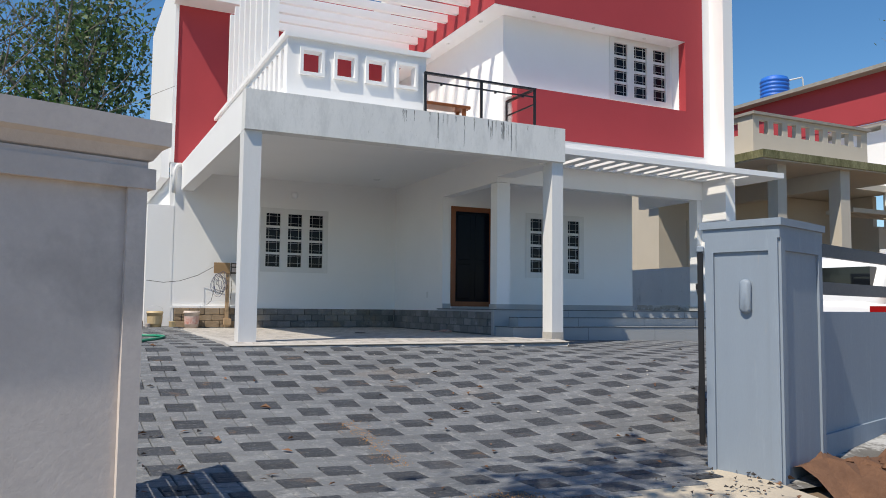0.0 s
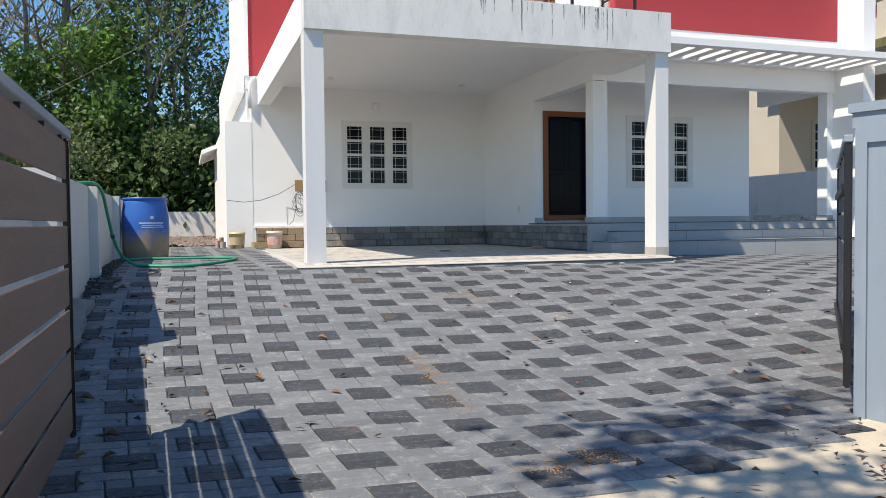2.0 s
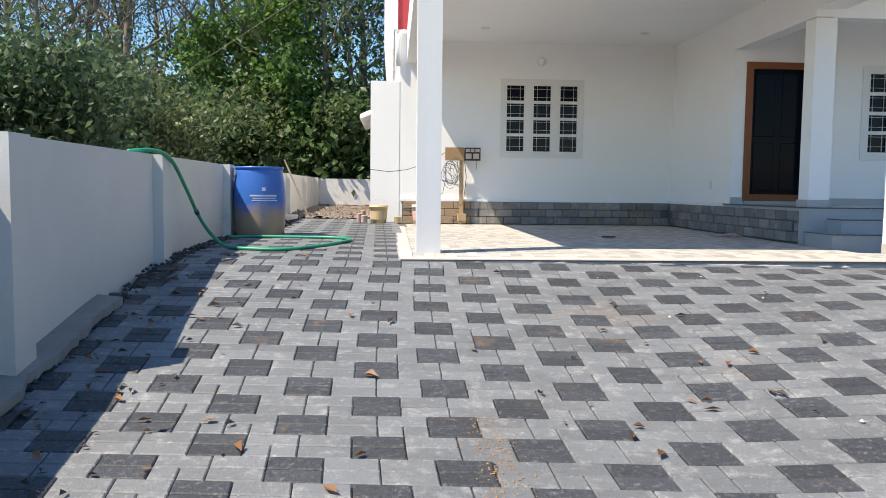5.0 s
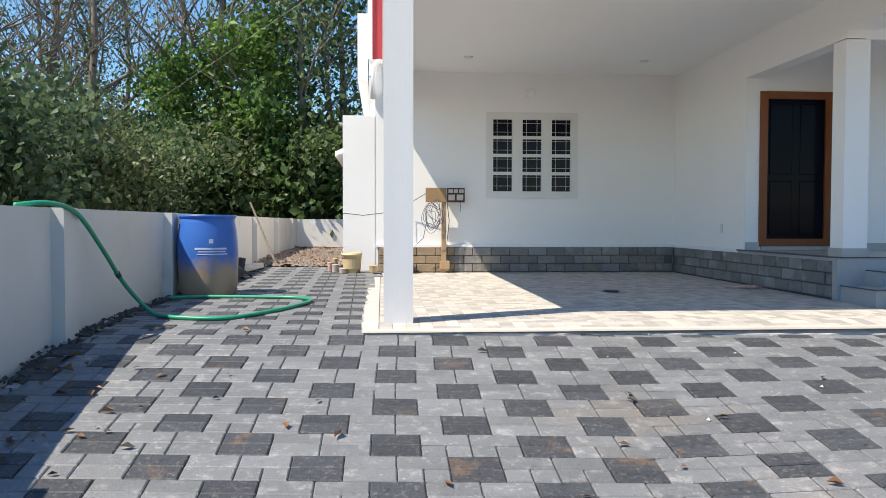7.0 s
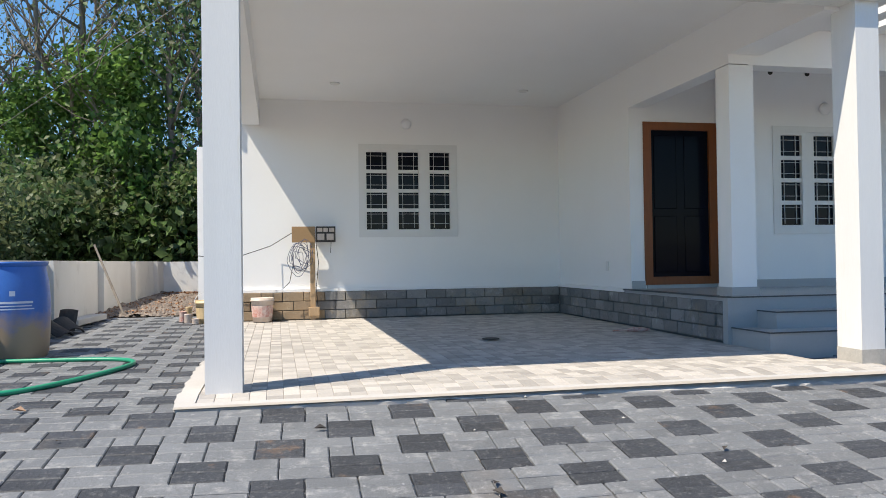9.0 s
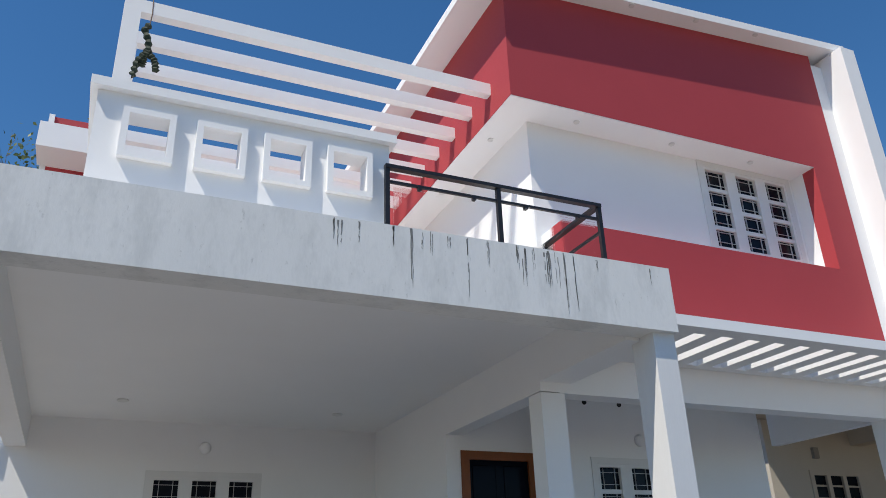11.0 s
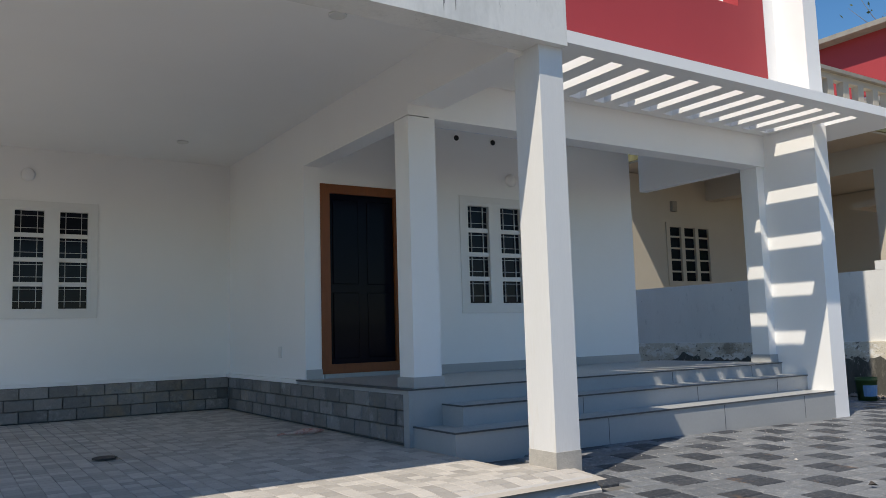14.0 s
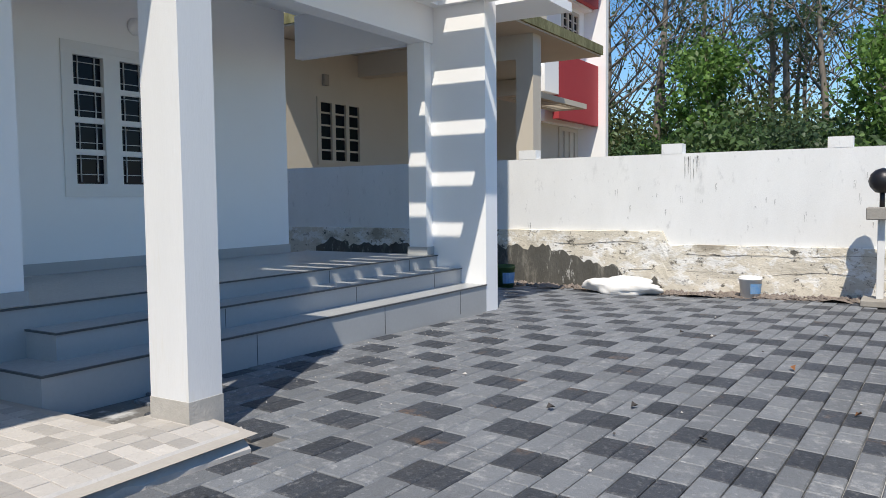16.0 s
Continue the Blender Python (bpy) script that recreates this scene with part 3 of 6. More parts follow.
door = tagged(new("door_1"), "closed front door with teak frame and dark panel", "door", kind="structure")
x0, x1, z0, z1 = 7.893, 8.99, P + 0.05, 3.768
part("door_frame", wall("x", x0, x1 + 0.01, z0, z1, 15.80, 15.89, [(x0 + 0.115, x1 - 0.11, z0 + 0.11, z1 - 0.11)]), M_TEAK, door, "varnished teak door frame")
part("door_leaf", boxes((x0 + 0.115, x1 - 0.11, 15.836, 15.88, z0 + 0.11, z1 - 0.11)), M_DOORDARK, door, "dark glossy door leaf")

for a, b, c, d in ((0.16, 0.50, 0.17, 0.95), (0.62, 0.96, 0.17, 0.95), (0.16, 0.50, 1.05, 2.07), (0.62, 0.96, 1.05, 2.07)):
    part("panel", bevelled(x0 + a, x0 + b, 15.826, 15.837, z0 + c, z0 + d, 0.008, 1), M_DOORDARK, door)
part("threshold", boxes((7.93, 8.998, 15.81, 15.90, P + 0.001, z0 - 0.001)), M_STONE, door, "grey stone threshold")

# ---- gate and boundary ----
E1, E2 = Vector((0.951, 0.309, 0)), Vector((0.309, -0.951, 0))     # along the road, and out to it


def oriented(bm, origin, turn):
    bmesh.ops.transform(bm, matrix=pose(*origin, 0, 0, turn), verts=bm.verts)
    return bm


def gate_pillar(name, at, w, d, h, base, mat, label, faces):
    """A plastered gate pillar in the road's direction: at is the corner by the gate on the road side."""
    root = tagged(new(name), label, "gate pillar", kind="structure")
    x0, x1 = (0, w) if w > 0 else (w, 0)
    part("shaft", oriented(boxes((x0, x1, 0, d, base, h - 0.16)), at, 18.0), mat, root)
    if faces:
        part("cap", oriented(boxes((x0 - 0.02, x1 + 0.02, -0.02, d + 0.02, h - 0.16, h - 0.06)), at, 18.0), mat, root)
        part("cap_top", oriented(boxes((x0 - 0.04, x1 + 0.04, -0.04, d + 0.04, h - 0.06, h)), at, 18.0), mat, root)
    else:
        cap = bmesh.new()
        lo, mid = (x0, x1, 0, d, h - 0.19), (x0 - 0.07, x1 + 0.07, -0.07, d + 0.07, h - 0.095)
        ring = [[cap.verts.new((x, y, q[4])) for x, y in ((q[0], q[2]), (q[1], q[2]), (q[1], q[3]), (q[0], q[3]))] for q in ((*lo[:4], h - 0.16), (x0 - 0.02, x1 + 0.02, -0.02, d + 0.02, h - 0.15), (x0 - 0.045, x1 + 0.045, -0.045, d + 0.045, h - 0.11), mid, (*mid[:4], h))]
        for p_, q_ in zip(ring, ring[1:]):
            for i in range(4):
                cap.faces.new((p_[i], p_[(i + 1) % 4], q_[(i + 1) % 4], q_[i]))
        cap.faces.new(ring[-1])
        part("cap", oriented(cap, at, 18.0), mat, root, "moulded plaster cap")
        part("band", oriented(boxes((x0 - 0.03, x1 + 0.03, -0.03, d + 0.03, h - 0.265, h - 0.185)), at, 18.0), mat, root, "raised plaster band")
    b = 0.075
    # raised borders round the panels
    part("panel_border", oriented(wall("x", x0, x1, base, h - 0.16, -0.022, -0.001, [(x0 + b, x1 - b, base - 0.0, h - 0.26)]), at, 18.0), mat, root)
    if faces:
        part("panel_border", oriented(wall("y", -0.001, d, base, h - 0.16, x0 - 0.022, x0 - 0.001, [(b, d - b, base, h - 0.26)]), at, 18.0), mat, root)
    return root


gate_pillar("gate_pillar", (5.29, 4.63, 0), 0.84, 0.62, 2.25, -0.3, M_PILLAR, "pale blue-grey plastered gate pillar", True)
gate_pillar("gate_pillar", (0.42, 3.42, 0), -2.2, 0.5, 2.22, -0.4, M_PLASTER, "grey plastered gate pillar with moulded cap", False)
# left walls and piers wear the copy with shade mixed into the paint
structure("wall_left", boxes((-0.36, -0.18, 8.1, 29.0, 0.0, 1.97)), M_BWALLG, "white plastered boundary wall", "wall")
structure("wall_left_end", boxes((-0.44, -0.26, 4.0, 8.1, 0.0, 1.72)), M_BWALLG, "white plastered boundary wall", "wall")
structure("wall_back", boxes((-0.36, 17.0, 29.0, 29.2, 0.4, 1.96)), M_BWALL, "white boundary wall behind the house", "wall")
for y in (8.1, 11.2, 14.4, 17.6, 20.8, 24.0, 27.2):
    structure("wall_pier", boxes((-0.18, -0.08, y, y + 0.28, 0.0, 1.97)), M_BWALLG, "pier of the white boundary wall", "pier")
structure("wall_right", boxes((16.65, 16.85, 4.0, 29.0, 1.43, 2.755)), M_BWALL, "white boundary wall with black streaks", "wall")
bm = bmesh.new()
fy = [4.0 + 0.1 * k for k in range(161)]
prev = None
for y in fy:
    cur = []
    for k in range(13):
        z = 0.3 + ((1.43 if y < 11.62 else 1.62) - 0.3) * k / 12
        bulge = 0.016 * noise.noise((y * 1.7, z * 3.1, 1.0)) + 0.012 * noise.noise((y * 5, z * 7, 4.0))
        cur.append(bm.verts.new((16.60 + bulge - 0.03 * (1 - k / 12), y, z + (0.02 * noise.noise((y * 2.3, 7.0, 2.0)) if k == 12 else 0))))
    cur.append(bm.verts.new((16.70, y, 1.44 if y < 11.62 else 1.63)))
    if prev:
        for k in range(13):
            bm.faces.new((prev[k], prev[k + 1], cur[k + 1], cur[k]))
    prev = cur
structure("wall_right_foot", bm, M_FOUND, "rough stained foundation of the boundary wall", "wall")
bm = bmesh.new()
prev = None
for k in range(132):                    # damp skirt; its climb towards the house is a cast shadow done in colour
    y = 11.75 + 0.05 * k
    rim = 0.92 + 0.42 * min(max((y - 11.9) / 1.6, 0), 1) + 0.12 * noise.noise((y * 2.1, 3.0, 0.0)) + 0.10 * noise.noise((y * 6.0, 5.0, 0.0)) + 0.07 * noise.noise((y * 17.0, 9.0, 0.0))
    cur = [bm.verts.new((16.562 + 0.012 * noise.noise((y * 1.9, z * 3.0, 6.0)), y, z)) for z in (0.45, 0.6 + 0.3 * (rim - 0.6), 0.6 + 0.65 * (rim - 0.6), rim)] + [bm.verts.new((16.64, y, rim - 0.01))]
    if prev:
        for a in range(4):
            bm.faces.new((prev[a], prev[a + 1], cur[a + 1], cur[a]))
    prev = cur
structure("wall_right_damp", bm, M_DAMPSHADOW, "dark damp mouldy foot of the boundary wall with a painted shadow", "wall")
bm = bmesh.new()
for z0, y0, y1, sd in ((1.30, 7.6, 11.4, 1.0), (1.05, 8.0, 12.6, 4.0), (0.86, 8.6, 12.2, 8.0), (1.42, 11.8, 13.4, 12.0)):
    n = int((y1 - y0) / 0.08)
    tube(bm, [(16.592, y0 + (y1 - y0) * k / n, z0 + 0.07 * noise.noise((k * 0.08 + sd, sd, 0.0)) + 0.012 * noise.noise((k * 0.5, sd, 2.0))) for k in range(n + 1)], 0.0028, 4)
tagged(part("wall_cracks", bm, M_DARKSOIL), "dark wavy cracks along the raw foundation", "crack", kind="stuff")
for y in (11.58, 9.38, 13.9, 7.1):
    structure("wall_post", boxes((16.647, 16.853, y - 0.15, y + 0.15, 2.755, 2.90)), M_BWALL, "square post on the boundary wall", "post")
structure("wall_right_core", boxes((16.70, 16.85, 4.0, 29.0, 0.2, 1.43)), M_FOUND, "core of the boundary wall foundation", "wall")
M_BLACKRUN = material("black_mould", (0.15, 0.15, 0.145), 0.95, (0.30, 0.30, 0.29), 8, 60, 0.0, 0.8)
M_WALLRUN = material("grey_mould", (0.36, 0.36, 0.355), 0.95, (0.52, 0.52, 0.51), 8, 60, 0.0, 0.8)
q = random.Random(12)
runs = [(q.uniform(8.2, 14), q.uniform(0.04, 0.14)) for _ in range(26)]
for k, (u, ln) in enumerate(runs):
    streaks("wall_run", [(u, ln)], M_WALLRUN, "short grey run mark on the boundary wall", lambda y, z: (16.6475, y, z), q.uniform(1.7, 2.6), 30 + k)
streaks("wall_run", [(11.2 + 0.03 * k, 0.2 + 0.06 * (k % 4)) for k in range(7)], M_WALLRUN, "cluster of grey run marks on the boundary wall", lambda y, z: (16.6475, y, z), 2.72, 70)
BEAM_RUNS = [(4.94, 0.17), (4.98, 0.22), (5.14, 0.17), (5.43, 0.17), (5.56, 0.5), (5.66, 0.14), (5.73, 0.19), (5.89, 0.11), (6.04, 0.5), (6.24, 0.22), (6.5, 0.17), (6.53, 0.22), (6.56, 0.33), (6.6, 0.25), (6.65, 0.19), (6.77, 0.28), (6.79, 0.33), (6.82, 0.3), (6.88, 0.33), (6.96, 0.55), (7.04, 0.5), (7.3, 0.11), (7.84, 0.17)]
streaks("beam_runs", BEAM_RUNS, M_BLACKRUN, "black rain run marks down the carport beam", lambda x, z: (x, 11.6245, z), 4.69, 3)
# low road wall with rails
low = tagged(new("road_wall"), "low blue-grey road wall with navy rails", "wall", kind="structure")
part("panel", oriented(boxes((0.84, 11.5, 0.12, 0.30, 0.36, 1.50)), (5.29, 4.63, 0), 18.0), M_PILLAR, low)
part("foot", oriented(boxes((0.84, 11.5, 0.09, 0.33, -0.3, 0.40)), (5.29, 4.63, 0), 18.0), M_PILLAR, low)
part("rail", oriented(boxes((0.84, 11.5, 0.18, 0.23, 1.66, 1.78)), (5.29, 4.63, 0), 18.0), M_NAVY, low, "navy steel rail")
part("rail", oriented(boxes((0.84, 11.5, 0.18, 0.23, 2.02, 2.14)), (5.29, 4.63, 0), 18.0), M_NAVY, low, "navy steel rail")
for u in (3.6, 6.4, 9.2):
    part("rail_post", oriented(boxes((u, u + 0.06, 0.17, 0.24, 1.50, 2.14)), (5.29, 4.63, 0), 18.0), M_NAVY, low)

# bell cover on the gate pillar
bm = bmesh.new()
lathe(bm, [(0.035, 0.0), (0.05, 0.012), (0.05, 0.03), (0.03, 0.045)], 20)
for v in bm.verts:
    v.co = Vector((v.co.z * -1.0, v.co.x, v.co.y * 1.0 + (0.09 if v.co.y > 0 else -0.09)))
bell = thing("bell_cover", "pale rounded bell cover screwed to the gate pillar", "bell")
bell.matrix_basis = Matrix.Translation((5.29, 4.63, 0)) @ pose(0, 0, 0, 0, 0, 18.0) @ pose(0.0, 0.27, 1.62)
part("cover", bm, M_PILLAR, bell, smooth=True)

# ---- gates ----


def gate_leaf(at, turn, length, z0, z1, slat_mat, label):
    """A sliding-board gate leaf that hangs from its post at at and runs along its own x."""
    g = thing("gate_leaf", label, "gate", (*at, 0), "gate leaves", turn)
    part("hinge_post", bevelled(0, 0.05, -0.025, 0.025, z0 - 0.05, z1 + 0.019), M_BLACKSTEEL, g)
    part("end_post", bevelled(length - 0.04, length, -0.02, 0.02, z0 - 0.05, z1 + 0.019), M_BLACKSTEEL, g)
    n, gap = 7, 0.024
    h = (z1 - z0 - gap * (n - 1)) / n
    for k in range(n):
        q = z0 + k * (h + gap)
        part("board", bevelled(0.05, length - 0.04, -0.006, 0.006, q, q + h, 0.004, 1), slat_mat, g)
    part("rail", bevelled(0.02, length - 0.02, 0.016, 0.04, z0 + 0.2, z0 + 0.25, 0.004, 1), M_BLACKSTEEL, g)
    part("rail", bevelled(0.02, length - 0.02, 0.016, 0.04, z1 - 0.3, z1 - 0.25, 0.004, 1), M_BLACKSTEEL, g)
    part("top_rail", bevelled(0.0, length, -0.03, 0.03, z1 + 0.02, z1 + 0.07, 0.006, 1), M_PILLAR, g, "grey steel top rail")
    for x in (0.3, 0.9, 1.5, 2.1):
        part("spacer", boxes((x, x + 0.05, -0.012, 0.012, z1 - 0.005, z1 + 0.022)), M_BLACKSTEEL, g)
    # latch plate, a black lozenge with a hole
    bm = bmesh.new()
    ring = [bm.verts.new((length + 0.005 + x, -0.01, (z0 + z1) / 2 + 0.14 + z)) for x, z in ((-0.04, -0.1), (0.05, -0.03), (0.1, 0.0), (0.05, 0.05), (-0.04, 0.1))]
    face = bm.faces.new(ring)
    ext = bmesh.ops.extrude_face_region(bm, geom=[face])
    bmesh.ops.translate(bm, vec=(0, 0.02, 0), verts=[v for v in ext["geom"] if isinstance(v, bmesh.types.BMVert)])
    bmesh.ops.recalc_face_normals(bm, faces=bm.faces[:])
    plate = part("latch_plate", bm, M_BLACKSTEEL, g, "black steel latch plate")
    bm = bmesh.new()
    tube(bm, [(length + 0.045, -0.02, (z0 + z1) / 2 + 0.14), (length + 0.045, 0.02, (z0 + z1) / 2 + 0.14)], 0.014, 12)
    part("bolt", bm, M_GRILL, plate, "bright bolt", smooth=True)
    return g


gate_leaf((0.27, 3.78), 90.5, 2.34, 0.33, 1.98, M_GATESLAT, "open gate leaf of brown wood-look boards")
gate_leaf((5.05, 5.24), 46.0, 2.9, 0.42, 1.98, M_NAVY, "open navy steel gate leaf seen edge-on")

# ---- balcony ----
rail = thing("balcony_railing", "black steel balcony railing with glass side panel", "railing")
RY, RX = 12.05, (5.52, 6.60, 7.70)
for x in RX:
    part("post", boxes((x - 0.02, x + 0.02, RY - 0.02, RY + 0.02, 4.69, 5.45)), M_BLACKSTEEL, rail)
part("top_rail", boxes((RX[0] - 0.02, RX[2] + 0.02, RY - 0.03, RY + 0.03, 5.45, 5.485)), M_BLACKSTEEL, rail)
part("mid_rail", boxes((RX[0] + 0.02, RX[2] - 0.02, RY - 0.012, RY + 0.012, 5.31, 5.335)), M_BLACKSTEEL, rail)
part("side_rail", boxes((RX[2] - 0.03, RX[2] + 0.03, RY + 0.03, 13.05, 5.45, 5.485)), M_BLACKSTEEL, rail)
part("side_mid_rail", boxes((RX[2] - 0.012, RX[2] + 0.012, RY + 0.03, 13.05, 5.18, 5.205)), M_BLACKSTEEL, rail)
part("post", boxes((RX[2] - 0.02, RX[2] + 0.02, 13.03, 13.07, 4.69, 5.45)), M_BLACKSTEEL, rail)
glass = plain("clear_glass", (0.93, 0.97, 0.95), 0.02, 0.0, Transmission_Weight=1.0, IOR=1.02, Alpha=0.35)
part("glass_panel", boxes((RX[2] - 0.005, RX[2] + 0.005, RY + 0.06, 13.0, 4.76, 5.16)), glass, rail, "clear glass side panel")
part("glass_panel", boxes((RX[0] + 0.06, RX[1] - 0.06, RY - 0.005, RY + 0.005, 4.76, 5.28)), glass, rail, "clear glass panel")
part("glass_panel", boxes((RX[1] + 0.06, RX[2] - 0.06, RY - 0.005, RY + 0.005, 4.76, 5.28)), glass, rail, "clear glass panel")
for x in (RX[0] + 0.3, RX[1] - 0.25, RX[1] + 0.28, RX[2] - 0.25):
    part("clip", boxes((x - 0.015, x + 0.015, RY - 0.02, RY + 0.02, 5.285, 5.312)), M_BLACKSTEEL, rail)
bench = thing("bench", "low brown wooden bench standing on the balcony", "bench", (6.05, 12.75, 4.69))
part("seat", bevelled(-0.62, 0.62, -0.18, 0.18, 0.40, 0.46, 0.01, 1), M_TEAK, bench)
for dx in (-0.5, 0.5):
    for dy in (-0.13, 0.13):
        part("leg", boxes((dx - 0.03, dx + 0.03, dy - 0.03, dy + 0.03, 0, 0.40)), M_TEAK, bench)

# hanging cactus
M_CACTUS = material("cactus", (0.022, 0.04, 0.02), 0.7, (0.015, 0.025, 0.013), 8, 60, 0.2, 0.5)
cact = thing("hanging_cactus", "dark green cactus hanging by a cord from the pergola", "plant", (3.46, 13.56, 7.70))
bm = bmesh.new()
tube(bm, [(0, 0, 0.22), (0.01, 0, 0.0), (0, 0, -0.16)], 0.006, 6)
part("cord", bm, M_GATESLAT, cact)
bm = bmesh.new()
for pts in ([(0, 0, -0.14), (-0.04, 0, -0.22), (0.01, 0.0, -0.34), (0.02, 0, -0.46), (0.0, 0, -0.56)], [(0.02, 0, -0.46), (-0.07, 0.02, -0.62), (-0.10, 0.02, -0.82)], [(0.02, 0, -0.48), (0.1, 0, -0.58), (0.12, -0.02, -0.72)], [(0, 0, -0.5), (-0.02, 0.03, -0.66)]):
    n = 12
    path = [Vector(pts[min(int(k / n * (len(pts) - 1)), len(pts) - 2)]).lerp(Vector(pts[min(int(k / n * (len(pts) - 1)) + 1, len(pts) - 1)]), k / n * (len(pts) - 1) % 1.0) for k in range(n)] + [Vector(pts[-1])]
    tube(bm, path, [0.042 if k % 2 else 0.026 for k in range(n)] + [0.012], 5)
part("stems", bm, M_CACTUS, cact, "dark ridged cactus stems")

# ---- lamps and fittings ----
M_LAMP = plain("unlit_lamp_glass", (0.75, 0.75, 0.72), 0.35)


def downlight(at, r=0.07):
    d = thing("downlight", "unlit round white ceiling downlight", "lamp", at, "round ceiling downlights")
    bm = bmesh.new()
    lathe(bm, [(r, 0.0), (r, -0.012), (r * 0.85, -0.02), (r * 0.8, -0.012)], 24)
    part("ring", bm, M_GRILL, d, smooth=True)
    bm = bmesh.new()
    lathe(bm, [(r * 0.78, -0.002), (r * 0.78, -0.014)], 24)
    part("lens", bm, M_LAMP, d)
    return d


for x, y in ((3.95, 12.75), (6.72, 12.8), (3.8, 17.3), (6.7, 17.4)):
    downlight((x, y, 4.5), 0.075)
for x, y in ((8.48, 13.3), (9.95, 13.3), (11.3, 13.3), (7.66, 14.05), (7.66, 15.6), (7.66, 17.2)):
    downlight((x, y, 7.39), 0.04)
for x in (8.2, 9.3, 10.4, 11.5):
    downlight((x, 12.9, 9.02 + (x - 7.45) * 0.0808), 0.04)
for x in (9.56, 10.13, 10.58):          # conduit ends high in the porch wall
    s = thing("conduit_stub", "dark open end of a conduit in the wall", "conduit", (x, 15.36, 4.40), "open conduit ends")
    bm = bmesh.new()
    lathe(bm, [(0.028, 0), (0.034, 0.0), (0.034, 0.012), (0.024, 0.012)], 16)
    bmesh.ops.transform(bm, matrix=pose(0, 0, 0, 90), verts=bm.verts)
    part("rim", bm, M_BLACKSTEEL, s)
for at, rz in (((5.05, 18.58, 4.15), 0), ((10.4, 15.36, 3.92), 0)):
    s = thing("wall_lamp_cover", "round white wall lamp cover", "lamp", at, "round wall lamp covers")
    bm = bmesh.new()
    lathe(bm, [(0.085, 0), (0.085, 0.02), (0.06, 0.045), (0.02, 0.055)], 24)
    bmesh.ops.transform(bm, matrix=pose(0, 0, 0, 90), verts=bm.verts)
    part("cover", bm, M_WHITE, s, smooth=True)
sw = thing("socket_box", "small white socket box on the side wall", "socket", (7.69, 16.6, 1.78))
part("plate", bevelled(-0.012, 0.0, -0.045, 0.045, -0.07, 0.07, 0.004, 1), M_GRILL, sw)

# porch plinth trim and skirting
structure("plinth_ledge_back", boxes((2.32, 7.62, 18.53, 18.578, 1.425, 1.47)), M_WHITE, "white ledge above the block plinth", "trim")
structure("plinth_ledge_side", boxes((7.615, 7.688, 15.90, 18.578, 1.425, 1.47)), M_WHITE, "white ledge above the block plinth", "trim")
structure("porch_edge_side", boxes((7.60, 7.655, 13.35, 15.90, 1.457, P + 0.004)), M_NOSING, "dark stone edge of the porch floor", "trim")
structure("porch_band_side", boxes((7.625, 7.654, 13.40, 15.90, 1.40, 1.456)), M_STONE, "pale band below the porch edge", "trim")
structure("porch_tiles", boxes((7.656, 13.0, 13.402, 15.34, P - 0.03, P), (7.716, 8.998, 15.34, 15.809, P - 0.03, P)), M_STONE, "polished grey porch floor tiles", "floor")
structure("baseboard", boxes((9.0, HX1, 15.335, 15.359, P + 0.001, P + 0.11), (7.70, 7.892, 15.80, 15.819, P + 0.001, P + 0.11)), M_STONE, "grey tile skirting", "baseboard")
structure("pillar_base", boxes((7.672, 7.998, 13.364, 13.656, P + 0.005, P + 0.10)), M_STONE, "grey tile skirting round the pillar", "baseboard")
structure("corner_pillar_base", boxes((12.842, 12.999, 13.40, 13.678, P + 0.005, P + 0.10)), M_STONE, "grey tile skirting round the corner pillar", "baseboard")
M_RAW = material("bare_concrete", (0.36, 0.34, 0.30), 0.95, (0.24, 0.22, 0.20), 4, 40, 0.5, 0.6)
M_FOOT = material("bare_column_foot", (0.50, 0.475, 0.43), 0.95, (0.36, 0.34, 0.31), 5, 40, 0.5, 0.6)
structure("column_foot", boxes((7.836, 8.074, 11.686, 11.994, 0.8, 1.085)), M_FOOT, "bare concrete foot of the column", "trim")
structure("porch_end", boxes((7.61, 7.654, 13.355, 13.45, 0.9, P - 0.014)), M_STONE, "grey tile end of the porch plinth", "trim")

# ---- water drum and hose ----
drum = thing("water_drum", "blue plastic drum stained with mud at its foot", "drum", (0.29, 14.62, 0.945))
R, H = 0.365, 1.0
bm = bmesh.new()
lathe(bm, [(R * 0.80, 0.0), (R * 0.88, 0.012), (R * 0.93, 0.06), (R * 0.97, 0.2), (R * 0.985, 0.36), (R * 1.0, 0.5), (R * 0.985, 0.66), (R * 0.95, 0.80), (R * 0.90, 0.90), (R * 0.88, H - 0.03), (R * 0.86, H - 0.02)], 40)
part("body", bm, M_DRUM, drum, "bright blue plastic body muddy at its foot", smooth=True)
bm = bmesh.new()
lathe(bm, [(R * 0.87, H - 0.06), (R * 0.94, H - 0.02), (R * 0.94, H), (R * 0.86, H), (R * 0.85, H - 0.05)], 40)
part("rim", bm, M_DRUM, drum, smooth=True)
M_PRINT = plain("pale_print", (0.55, 0.62, 0.75), 0.6)


def on_drum(bm, a0, a1, z0, z1, rr):
    n = max(2, int(abs(a1 - a0) / 4))
    for k in range(n):
        p, q = radians(a0 + (a1 - a0) * k / n), radians(a0 + (a1 - a0) * (k + 1) / n)
        bm.faces.new([bm.verts.new((rr * math.cos(a), rr * math.sin(a), z)) for a, z in ((p, z0), (q, z0), (q, z1), (p, z1))])


